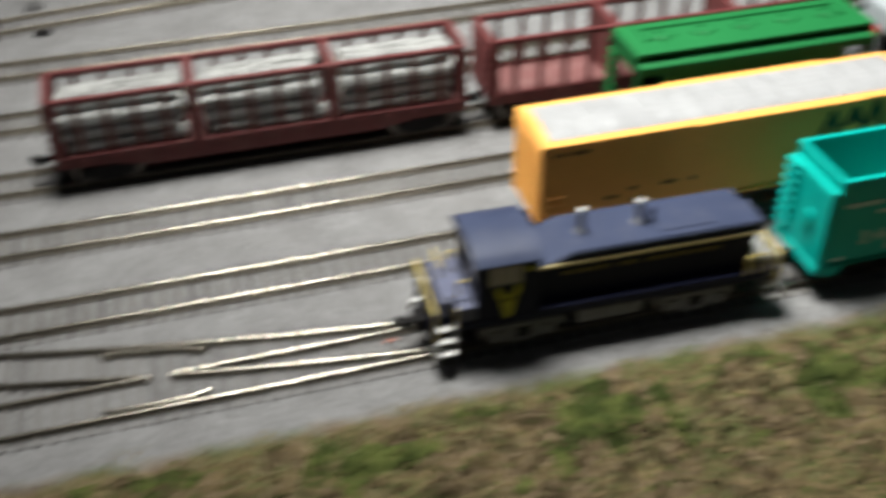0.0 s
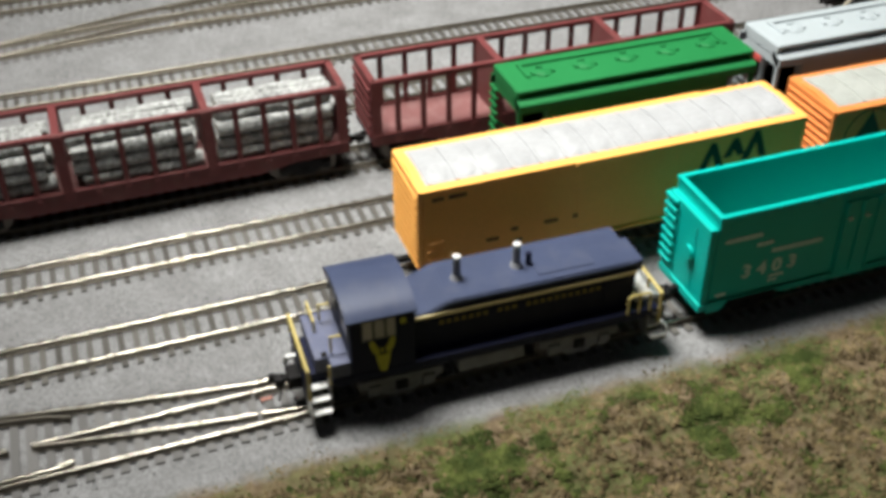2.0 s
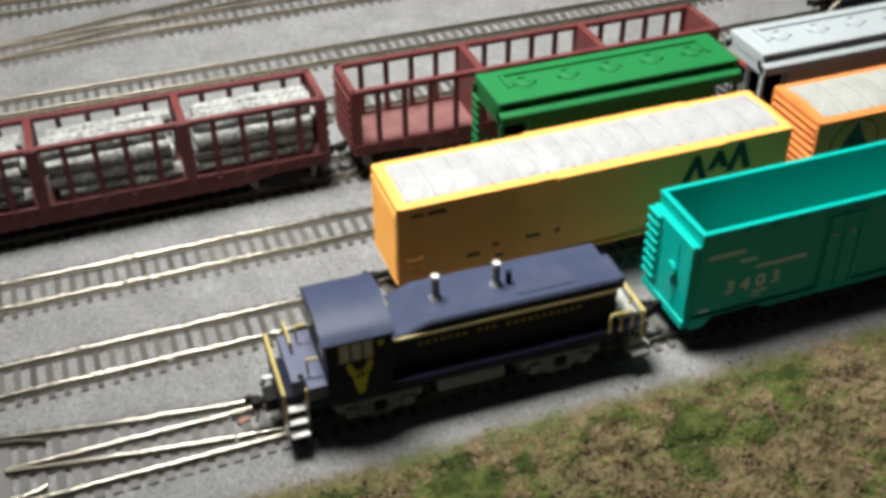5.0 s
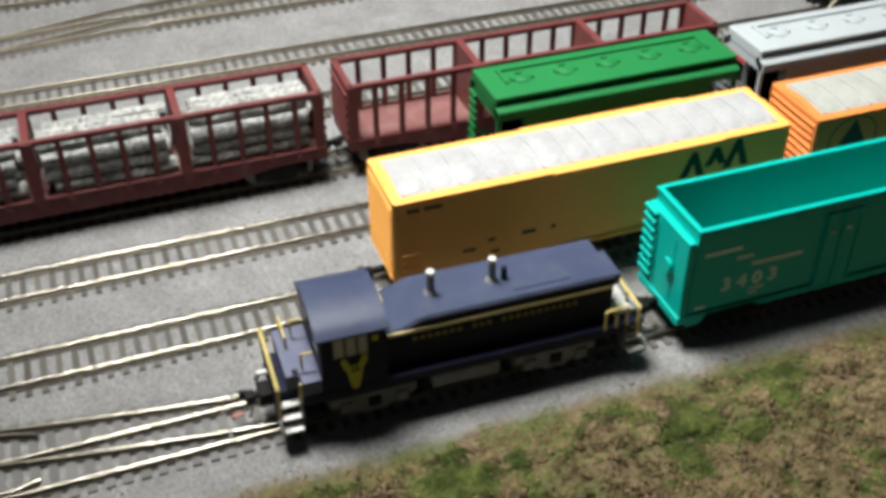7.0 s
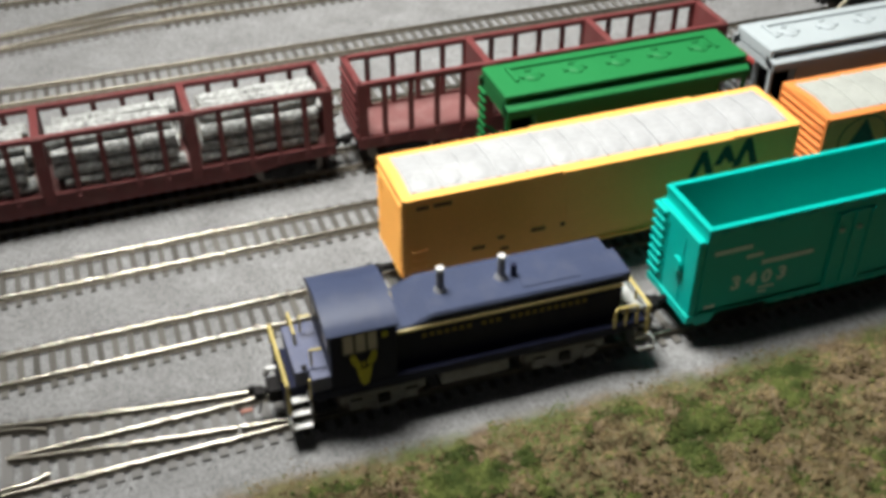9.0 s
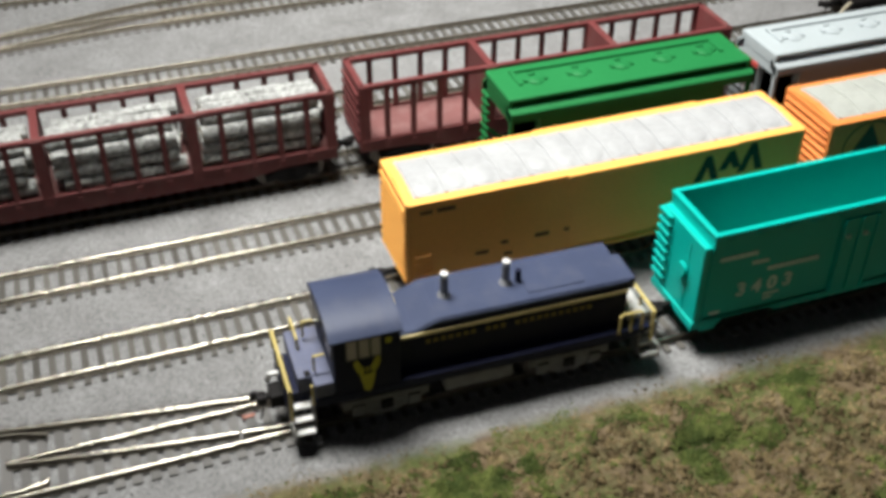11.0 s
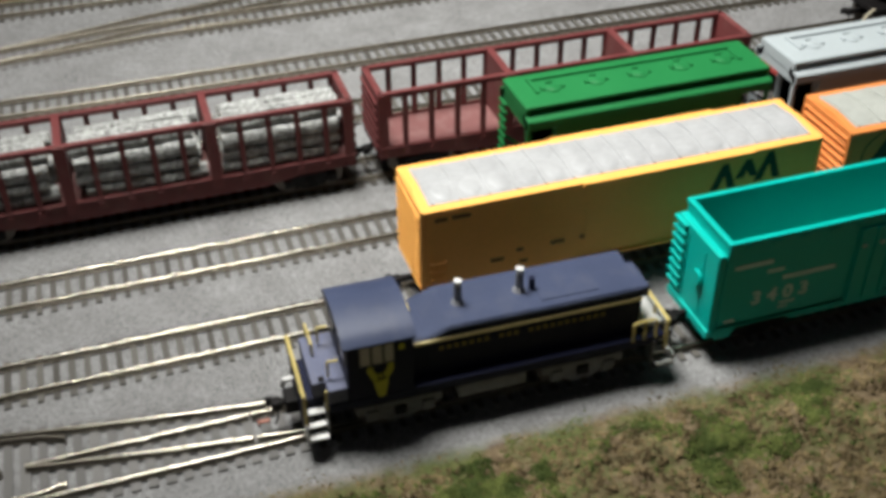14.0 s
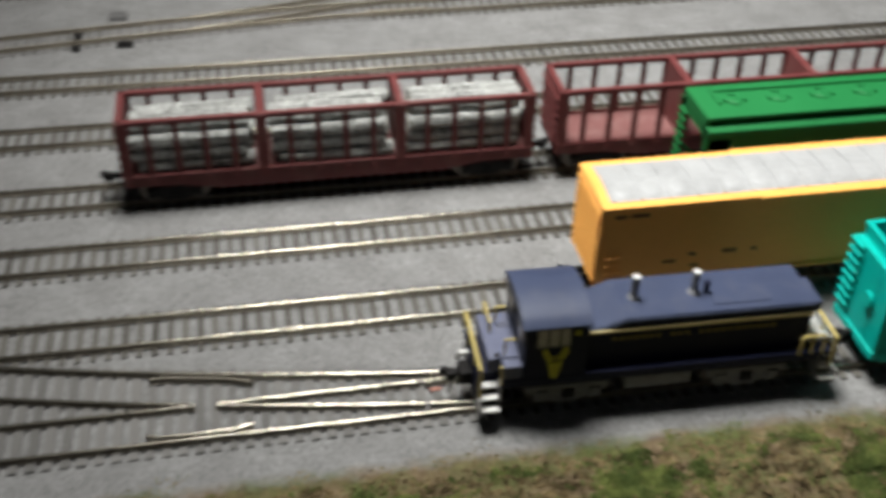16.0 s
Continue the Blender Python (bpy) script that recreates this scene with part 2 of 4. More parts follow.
def part(name, bm, material, parent=None, label="", smooth=False):
    me = bm if isinstance(bm, bpy.types.Mesh) else mesh_of(name, bm, material, smooth)
    ob = new(name, me)
    if parent is not None:
        ob.parent = parent
    if label:
        ob["label"] = label
    return ob


def boxes(*rows, bevel=0.0):
    bm = bmesh.new()
    for r in rows:
        box(bm, *r, bevel=bevel)
    return bm


def thing(name, x, y, z, label, category, group="", rz=0.0):
    ob = new(name)
    ob.empty_display_size = 0.01
    ob.matrix_world = pose(x, y, z, 0, 0, rz)
    return tagged(ob, label, category, group)


def lettering(name, text, size, x, y, z, material, parent, spacing=1.42):
    """Raised lettering on a side that faces the near edge of the layout."""
    cu = bpy.data.curves.new(name, "FONT")
    cu.body, cu.size, cu.extrude, cu.space_character = text, size, 0.00008, spacing
    cu.offset = 0.00022
    tmp = bpy.data.objects.new(name, cu)
    me = bpy.data.meshes.new_from_object(tmp)
    bpy.data.objects.remove(tmp)
    me.materials.clear()
    me.materials.append(material)
    ob = part(name, me, material, parent)
    ob.matrix_local = pose(x, y, z, 90, 0, 0)
    return ob


# ---- room round the layout ----
def slab(name, rows, material, label, category):
    ob = part(name, boxes(*rows), material)
    return tagged(ob, label, category, kind="structure")


RX0, RX1, RY0, RY1, RZ0, RZ1 = -1.7, 2.1, -1.8, 1.9, -1.0, 1.4
slab("floor", [(RX0, RX1, RY0, RY1, RZ0 - 0.08, RZ0)], FLOOR, "dark carpeted floor of the train room", "floor")
slab("ceiling", [(RX0, RX1, RY0, RY1, RZ1, RZ1 + 0.08)], CEILING, "plain grey ceiling", "ceiling")
slab("wall_north", [(RX0, RX1, RY1, RY1 + 0.08, RZ0, RZ1)], WALL, "plain dull brown-grey wall", "wall")
slab("wall_south", [(RX0, RX1, RY0 - 0.08, RY0, RZ0, RZ1)], WALL, "plain dull brown-grey wall", "wall")
slab("wall_west", [(RX0 - 0.08, RX0, RY0, RY1, RZ0, RZ1)], WALL, "plain dull brown-grey wall", "wall")
slab("wall_east", [(RX1, RX1 + 0.08, RY0, RY1, RZ0, RZ1)], WALL, "plain dull brown-grey wall", "wall")

# ---- ground of the layout: one sheet with shallow relief ----
X0, X1, Y0, Y1, STEP = -0.42, 0.86, -0.46, 0.62, 0.0028


def height(x, y):
    v = Vector((x, y, 0.0))
    h = -0.0036 + 0.00025 * noise.noise(v * 60) + 0.00015 * noise.noise(v * 210)
    k = min(1.0, max(0.0, (-0.086 - y) / 0.02))
    f = min(1.0, max(0.0, (y - 0.372) / 0.02))
    g = max(k, f)
    h += g * (0.0012 + 0.0026 * noise.noise(v * 45 + Vector((3, 7, 1))) + 0.0036 * noise.noise(v * 120) + 0.0030 * abs(noise.noise(Vector((x * 75 + y * 40, y * 150, 4.0)))))
    h -= 0.10 * max(0.0, -0.115 - y)
    return h


def ground_sheet():
    nx, ny = int((X1 - X0) / STEP), int((Y1 - Y0) / STEP)
    verts = [(X0 + i * STEP, Y0 + j * STEP, height(X0 + i * STEP, Y0 + j * STEP)) for j in range(ny + 1) for i in range(nx + 1)]
    w = nx + 1
    faces = [(j * w + i, j * w + i + 1, (j + 1) * w + i + 1, (j + 1) * w + i) for j in range(ny) for i in range(nx)]
    me = bpy.data.meshes.new("ground")
    me.from_pydata(verts, [], faces)
    me.materials.append(GROUND)
    for p in me.polygons:
        p.use_smooth = True
    return tagged(new("ground", me), "grey ballasted yard ground with brown and green turf edges", "ground", kind="structure")


ground_sheet()
slab("table", [(X0, X1, Y0, Y1, -0.09, -0.045)], WALL, "plywood table top that carries the layout", "table")
for lx in (-0.36, 0.80):
    for ly in (-0.40, 0.56):
        slab("table_leg", [(lx - 0.03, lx + 0.03, ly - 0.03, ly + 0.03, RZ0, -0.09)], WALL, "square wooden leg under the layout table", "table leg")

# lamp bodies
shade = bmesh.new()
prof = [(0.02, 0.13), (0.03, 0.12), (0.085, 0.07), (0.138, 0.004)]
rings = [[shade.verts.new((r * math.cos(a * math.tau / 32), r * math.sin(a * math.tau / 32), z)) for a in range(32)] for r, z in prof]
for p, q in zip(rings, rings[1:]):
    for a in range(32):
        shade.faces.new((p[a], p[(a + 1) % 32], q[(a + 1) % 32], q[a]))
shade.faces.new(rings[0])
pendant = thing("pendant_lamp", LAMP[0], LAMP[1], LAMP[2], "white reflector lamp hung above the model yard", "lamp")
sh = part("shade", shade, STEPS, pendant)
sol = sh.modifiers.new("thick", "SOLIDIFY")
sol.thickness, sol.offset = 0.0015, 1.0
cord = bmesh.new()
rod(cord, (0, 0, 0.13), (0, 0, RZ1 - LAMP[2]), 0.003)
part("cord", cord, BLACK, pendant)
# box body for the added fill light, out of view
fill_box = thing("fill_light_box", -0.80, -1.50, 1.38, "white box added for the unseen fill light", "ceiling light")
part("housing", boxes((-0.62, 0.62, -0.17, 0.17, 0.0, 0.02), bevel=0.004), STEPS, fill_box)

# ---- tracks ----
GAUGE = 0.0087
RAILPROF = [(-0.0011, -0.0025), (0.0011, -0.0025), (0.0011, -0.0022), (0.00028, -0.0018), (0.00028, -0.0009), (0.00058, -0.0007), (0.00062, -0.00035), (0.00045, -0.0001), (0.0002, 0.0),
            (-0.0002, 0.0), (-0.00045, -0.0001), (-0.00062, -0.00035), (-0.00058, -0.0007), (-0.00028, -0.0009), (-0.00028, -0.0018), (-0.0011, -0.0022)]


def rail_mesh(pts, head=RAIL):
    """A rail swept along points of the plan."""
    bm = bmesh.new()
    rings = []
    for i, (x, y) in enumerate(pts):
        a, b = pts[max(0, i - 1)], pts[min(len(pts) - 1, i + 1)]
        d = Vector((b[0] - a[0], b[1] - a[1])).normalized()
        nx, ny = -d.y, d.x
        rings.append([bm.verts.new((x + nx * u, y + ny * u, w)) for u, w in RAILPROF])
    k = len(RAILPROF)
    for p, q in zip(rings, rings[1:]):
        for i in range(k):
            bm.faces.new((p[i], p[(i + 1) % k], q[(i + 1) % k], q[i]))
    bm.faces.new(rings[0][::-1]); bm.faces.new(rings[-1])
    bmesh.ops.recalc_face_normals(bm, faces=bm.faces)
    for f in bm.faces:
        if len(f.verts) == 4 and sum(v.co.z for v in f.verts) / 4 < -0.0002:
            f.material_index = 1
    me = mesh_of("rail", bm, head, True)
    me.materials.append(RAILSIDE)
    return me


def straight(x0, x1, y, n=24):
    return [(x0 + (x1 - x0) * i / n, y) for i in range(n + 1)]


TIE_MESH = mesh_of("tie", boxes((-0.00128, 0.00128, -0.0137, 0.0137, -0.0050, -0.0025), bevel=0.0), TIE)
TIE_DUSTY_MESH = mesh_of("tie", boxes((-0.00175, 0.00175, -0.0137, 0.0137, -0.0050, -0.0025), bevel=0.0), TIE_DUSTY)
TIE_STEP, TX0, TX1 = 0.0061, -0.40, 0.84
rnd = random.Random(5)


def lay_ties(parent, centre, x0=TX0, x1=TX1, wide=None, phase=0.0):
    """Ties square to the rails; wide gives the span (low, high) where a turnout needs longer ones."""
    x = x0 + phase
    while x < x1:
        ob = new("tie", TIE_DUSTY_MESH if wide and x < 0.06 else TIE_MESH)
        ob.parent = parent
        lo, hi = (centre - 0.0137, centre + 0.0137) if wide is None or wide(x) is None else wide(x)
        ob.location = (x + rnd.uniform(-1, 1) * 0.00015, (lo + hi) / 2, rnd.uniform(-0.0003, 0.0))
        ob.rotation_euler = (0, 0, rnd.uniform(-1, 1) * 0.008)
        ob.scale = (rnd.uniform(0.9, 1.08), (hi - lo) / 0.0274, 1)
        x += TIE_STEP


def div_near(x):
    s = max(0.0, 0.09 - x)
    return 0.085 * s + 0.33 * s * s


def div_far(x):
    s = max(0.0, x + 0.055)
    return 0.09 * s + 0.35 * s * s


Y_FRONT, Y_TWO, Y_THREE, Y_FOUR, Y_FIVE, Y_SIX, Y_SEVEN, Y_EIGHT = -0.0575, -0.0008, 0.0540, 0.1040, 0.1640, 0.2245, 0.3002, 0.3600
for i, y in enumerate((Y_TWO, Y_THREE, Y_FOUR, Y_FIVE, Y_SIX, Y_EIGHT)):
    tr = thing("railway_track", 0, 0, 0, "straight model track with nickel rails on grey-brown ties in ballast", "track", "yard tracks")
    for s in (-1, 1):
        part("rail", rail_mesh(straight(TX0, TX1, y + s * GAUGE), RAIL_DULL if y > Y_FIVE else RAIL), RAIL, tr)
    lay_ties(tr, y, phase=0.0011 * i)

# front track with its turnout at the left
front = thing("turnout_track", 0, 0, 0, "model track with a turnout that leads off to the next track", "track", "yard tracks")
xs = [-0.22 + 0.01 * i for i in range(32)]
part("rail", rail_mesh(straight(TX0, TX1, Y_FRONT - GAUGE)), RAIL, front, "near stock rail")
part("rail", rail_mesh([(x, Y_FRONT + GAUGE + div_near(x)) for x in xs] + straight(0.1, TX1, Y_FRONT + GAUGE)), RAIL, front, "far stock rail")
part("rail", rail_mesh(straight(TX0, -0.048, Y_FRONT + GAUGE)), RAIL, front)
part("rail", rail_mesh(straight(-0.040, 0.0400, Y_FRONT + GAUGE, 8)), RAIL, front)
part("point_rail", rail_mesh([(0.0407, Y_FRONT + GAUGE), (0.06, Y_FRONT + GAUGE + 0.0004), (0.085, Y_FRONT + GAUGE + 0.0001)]), RAIL, front, "moving point rail")
part("rail", rail_mesh([(-0.22 + 0.01 * i, Y_FRONT - GAUGE + div_near(-0.22 + 0.01 * i)) for i in range(18)]), RAIL, front)
part("rail", rail_mesh([(-0.040 + 0.01 * i, Y_FRONT - GAUGE + div_near(-0.040 + 0.01 * i)) for i in range(9)]), RAIL, front)
part("point_rail", rail_mesh([(0.0412, Y_FRONT - GAUGE + div_near(0.0412)), (0.06, Y_FRONT - GAUGE + div_near(0.06)), (0.085, Y_FRONT - GAUGE + 0.0013)]), RAIL, front, "moving point rail")
part("guard_rail", rail_mesh([(-0.066, Y_FRONT - GAUGE + 0.0042), (-0.060, Y_FRONT - GAUGE + 0.0026), (-0.034, Y_FRONT - GAUGE + 0.0026), (-0.0262, Y_FRONT - GAUGE + 0.0046)]), RAIL, front)
part("guard_rail", rail_mesh([(x, Y_FRONT + GAUGE + div_near(x) - g) for x, g in ((-0.066, 0.0042), (-0.060, 0.0026), (-0.034, 0.0026), (-0.0255, 0.0046))]), RAIL, front)
lay_ties(front, Y_FRONT, wide=lambda x: (Y_FRONT - 0.0137, Y_FRONT + 0.0137 + div_near(x)) if x > -0.16 else None)
lay_ties(front, Y_FRONT + 0.029, x0=-0.22, x1=-0.162, wide=lambda x: (Y_FRONT + div_near(x) - 0.0137, Y_FRONT + div_near(x) + 0.0137))
part("throw_bar", boxes((0.0660, 0.0685, Y_FRONT - 0.012, Y_FRONT + 0.016, -0.0030, -0.0022), bevel=0.0002), BLACK, front)
part("spring", boxes((0.0425, 0.0475, Y_FRONT + 0.0045, Y_FRONT + 0.0062, -0.0032, -0.0018), bevel=0.0004), COPPER, front, "copper-coloured point contact")

def bend(x):
    """How far the far turnout track swings towards the yard."""
    s = max(0.0, 0.04 - x)
    return 0.085 * s + 0.12 * s * s


def bent(pts):
    fine = []
    for (xa, ya), (xb, yb) in zip(pts, pts[1:]):
        k = max(1, int((xb - xa) / 0.02))
        fine += [(xa + (xb - xa) * i / k, ya + (yb - ya) * i / k) for i in range(k)]
    return [(x, y - bend(x)) for x, y in fine + [pts[-1]]]


back = thing("turnout_track", 0, 0, 0, "far model track with a turnout crossing to the outermost track", "track", "yard tracks")
xs = [-0.06 + 0.01 * i for i in range(34)]
part("rail", rail_mesh(bent(straight(TX0, TX1, Y_SEVEN - GAUGE)), RAIL_DULL), RAIL, back, "near stock rail")
part("rail", rail_mesh(bent([(TX0, Y_SEVEN + GAUGE), (-0.18, Y_SEVEN + GAUGE)] + [(x, Y_SEVEN + GAUGE + div_far(x)) for x in xs]), RAIL_DULL), RAIL, back, "far stock rail")
part("rail", rail_mesh(bent([(-0.05, Y_SEVEN + GAUGE - 0.0012), (-0.03, Y_SEVEN + GAUGE - 0.0003)] + straight(-0.01, TX1, Y_SEVEN + GAUGE)), RAIL_DULL), RAIL, back)
part("rail", rail_mesh(bent([(-0.05, Y_SEVEN - GAUGE + 0.0012)] + [(x, Y_SEVEN - GAUGE + div_far(x)) for x in xs[3:]]), RAIL_DULL), RAIL, back)
part("guard_rail", rail_mesh(bent([(x, Y_SEVEN + GAUGE + div_far(x) - 0.0027) for x in (0.06, 0.08, 0.10)]), RAIL_DULL), RAIL, back)
part("guard_rail", rail_mesh(bent([(0.06, Y_SEVEN - GAUGE + 0.0027), (0.10, Y_SEVEN - GAUGE + 0.0027)]), RAIL_DULL), RAIL, back)
lay_ties(back, Y_SEVEN, wide=lambda x: (Y_SEVEN - bend(x) - 0.0137, Y_SEVEN - bend(x) + 0.0137 + (div_far(x) if x < 0.21 else 0)))
part("throw_bar", boxes((-0.1225, -0.1170, Y_SEVEN - bend(-0.12) - 0.0180, Y_SEVEN - bend(-0.12) + 0.013, -0.0030, -0.0022), bevel=0.0002), BLACK, back)
part("headblock", boxes((-0.0960, -0.0860, Y_SEVEN - bend(-0.09) - 0.0195, Y_SEVEN - bend(-0.09) - 0.0125, -0.0036, -0.0020), bevel=0.0003), BLACK, back)
machine = thing("switch_machine", -0.0970, Y_SEVEN - bend(-0.097) + 0.0235, -0.0036, "small dark switch machine beside the far turnout", "switch machine")
part("body", boxes((-0.0055, 0.0055, -0.0040, 0.0040, -0.002, 0.004), bevel=0.0008), STEEL, machine)
part("cover", boxes((-0.0035, 0.0035, -0.0025, 0.0025, 0.004, 0.0052), bevel=0.0005), STEEL, machine)


# ---- shared running gear ----
def truck(parent, x, frame_mat=BLACK, base=0.0095):
    bol = part("truck", boxes((x - 0.002, x + 0.002, -0.012, 0.012, 0.004, base), bevel=0.0005), BLACK, parent)
    for s in (-1, 1):
        bm = bmesh.new()
        y = s * 0.0125
        prism(bm, [(x - 0.013, 0.0062), (x - 0.013, 0.0088), (x - 0.006, 0.0094), (x + 0.006, 0.0094), (x + 0.013, 0.0088), (x + 0.013, 0.0062), (x + 0.009, 0.0050), (x + 0.004, 0.0022), (x - 0.004, 0.0022), (x - 0.009, 0.0050)], "y", y - 0.0011, y + 0.0011)
        for jx in (-0.0107, 0.0107):
            box(bm, x + jx - 0.0022, x + jx + 0.0022, y + s * 0.0011 - 0.0008, y + s * 0.0011 + 0.0008, 0.0040, 0.0082, bevel=0.0004)
        for jx in (-0.0016, 0.0, 0.0016):
            rod(bm, (x + jx, y + s * 0.0012, 0.0030), (x + jx, y + s * 0.0012, 0.0068), 0.0006, 6)
        part("side_frame", bm, frame_mat, bol)
        for jx in (-0.0107, 0.0107):
            bm = bmesh.new()
            rod(bm, (x + jx, s * 0.0074, 0.0057), (x + jx, s * 0.0097, 0.0057), 0.0057, 20)
            rod(bm, (x + jx, s * 0.0068, 0.0052), (x + jx, s * 0.0074, 0.0052), 0.0062, 20)
            part("wheel", bm, WHEEL, bol, smooth=True)
    bm = bmesh.new()
    for jx in (-0.0107, 0.0107):
        rod(bm, (x + jx, -0.0118, 0.0057), (x + jx, 0.0118, 0.0057), 0.0011, 8)
    part("axle", bm, BLACK, bol)


def coupler(parent, x, side, z=0.0098):
    """Knuckle coupler that reaches out to the given side."""
    bm = bmesh.new()
    s = side
    a, b = sorted((x, x + s * 0.0075))
    box(bm, a, b, -0.0012, 0.0012, z - 0.0012, z + 0.0012, bevel=0.0003)
    a, b = sorted((x + s * 0.0065, x + s * 0.0105))
    box(bm, a, b, -0.0026, 0.0016, z - 0.0019, z + 0.0019, bevel=0.0006)
    a, b = sorted((x + s * 0.0095, x + s * 0.0125))
    box(bm, a, b, 0.0006, 0.0026, z - 0.0019, z + 0.0019, bevel=0.0006)
    pipe(bm, [(x + s * 0.008, -0.0005, z - 0.001), (x + s * 0.0085, -0.001, z - 0.0065), (x + s * 0.010, -0.0035, z - 0.0072)], 0.0004)
    part("coupler", bm, BLACK, parent, smooth=True)


def bars(name, rows, y, material, parent):
    """Small lettering too fine to read, as flat bars on the side."""
    for x0, x1, z0, z1 in rows:
        part(name, boxes((x0, x1, y - 0.00012, y + 0.00005, z0, z1)), material, parent)


def ladder(parent, x, y, z0, z1, w, axis, material, n=6, r=0.00035, out=0.0012):
    bm = bmesh.new()
    for i in range(n):
        z = z0 + (z1 - z0) * i / (n - 1)
        if axis == "y":
            pipe(bm, [(x, y - w / 2, z), (x - out, y - w / 2, z), (x - out, y + w / 2, z), (x, y + w / 2, z)], r, 5)
        else:
            pipe(bm, [(x - w / 2, y, z), (x - w / 2, y - out, z), (x + w / 2, y - out, z), (x + w / 2, y, z)], r, 5)
    part("ladder", bm, material, parent)


# ---- boxcars ----
def boxcar(name, x0, y, length, width, top, paint_mat, roof_mat, label, group="freight cars"):
    car = thing(name, x0 + length / 2, y, 0, label, "boxcar", group)
    h, w = length / 2, width / 2
    eave = top - 0.0018
    bm = boxes((-h + 0.001, h - 0.001, -w, w, 0.0135, eave), bevel=0.0004)
    body = part("body", bm, paint_mat, car)
    for sx in (-1, 1):
        end = part("end_panel", boxes((*sorted((sx * (h - 0.0015), sx * (h - 0.0004))), -w + 0.0005, w - 0.0005, 0.0130, eave), bevel=0.0002), paint_mat, body, "corrugated end")
        for i in range(10):
            z = 0.0155 + i * (eave - 0.019) / 9
            bm = bmesh.new()
            prism(bm, [(sx * (h - 0.0008), z - 0.0014), (sx * (h + 0.0011), z - 0.0007), (sx * (h + 0.0015), z), (sx * (h + 0.0011), z + 0.0007), (sx * (h - 0.0008), z + 0.0014)], "y", -w + 0.0012, w - 0.0012)
            bmesh.ops.recalc_face_normals(bm, faces=bm.faces)
            part("end_rib", bm, paint_mat, body)
        bm = boxes((sx * h - 0.0009, sx * h + 0.0009, -w, -w + 0.0016, 0.0125, eave), (sx * h - 0.0009, sx * h + 0.0009, w - 0.0016, w, 0.0125, eave), (sx * h - 0.0008, sx * h + 0.0008, -w, w, eave - 0.0022, eave + 0.0006), bevel=0.0003)
        part("end_frame", bm, paint_mat, body)
    # roof: painted rim and a bright ribbed sheet
    bm = bmesh.new()
    prism(bm, [(-w - 0.0006, eave - 0.0008), (-w - 0.0006, eave + 0.0004), (0, top), (w + 0.0006, eave + 0.0004), (w + 0.0006, eave - 0.0008)], "x", -h, h)
    roof = part("roof", bm, paint_mat, car)
    bm = bmesh.new()
    i0 = w - 0.0032
    prism(bm, [(-i0, eave + 0.0004), (-i0, eave + 0.0009), (0, top + 0.0005), (i0, eave + 0.0009), (i0, eave + 0.0004)], "x", -h + 0.0035, h - 0.0035)
    part("roof_sheet", bm, roof_mat, roof, "bright ribbed roof sheet")
    k = 14
    for i in range(k + 1):
        x = -h + 0.005 + i * (length - 0.010) / k
        bm = bmesh.new()
        prism(bm, [(-i0, eave + 0.0008), (-i0, eave + 0.0014), (0, top + 0.0010), (i0, eave + 0.0014), (i0, eave + 0.0008)], "x", x - 0.0005, x + 0.0005)
        part("roof_rib", bm, roof_mat, roof)
    for i in range(k):
        x = -h + 0.005 + (i + 0.5) * (length - 0.010) / k
        for sy in (-1, 1):
            bm = bmesh.new()
            bmesh.ops.create_uvsphere(bm, u_segments=12, v_segments=6, radius=1.0)
            for v in bm.verts:
                zz = eave + 0.0008 + (top - eave) * 0.5 + v.co.z * 0.00036
                v.co = Vector((x + v.co.x * 0.0042, sy * i0 * 0.5 + v.co.y * 0.0052, zz - sy * v.co.y * 0.0004))
            part("roof_panel", bm, roof_mat, roof, smooth=True)
    # plug door with its rails and posts
    for sy in (-1, 1):
        lo, hi = sorted((sy * w, sy * (w + 0.00025)))
        door = part("door", boxes((-0.019, 0.012, lo, hi, 0.0165, eave - 0.0020), bevel=0.0001), paint_mat, car)
        part("door_rail", boxes((-0.0215, 0.056, *sorted((sy * w, sy * (w + 0.0016))), eave - 0.0016, eave + 0.0006), bevel=0.0003), paint_mat, door)
        part("door_rail", boxes((-0.0215, 0.056, *sorted((sy * w, sy * (w + 0.0013))), 0.0145, 0.0158), bevel=0.0003), paint_mat, door)
    part("side_sill", boxes((-h + 0.002, h - 0.002, -w + 0.0008, -w + 0.002, 0.0115, 0.0138), (-h + 0.002, h - 0.002, w - 0.002, w - 0.0008, 0.0115, 0.0138)), BLACK, car)
    part("underframe", boxes((-h + 0.004, h - 0.004, -0.004, 0.004, 0.0095, 0.0138), (-0.012, 0.006, -0.009, 0.009, 0.006, 0.0135), bevel=0.0004), BLACK, car)
    ladder(car, -h, -w + 0.0045, 0.016, 0.046, 0.006, "y", paint_mat, 8)
    ladder(car, -h + 0.006, -w, 0.016, 0.028, 0.006, "x", paint_mat, 4)
    for sx in (-1, 1):
        truck(car, sx * (h - 0.024))
        coupler(car, sx * (h - 0.001), sx)
    return car


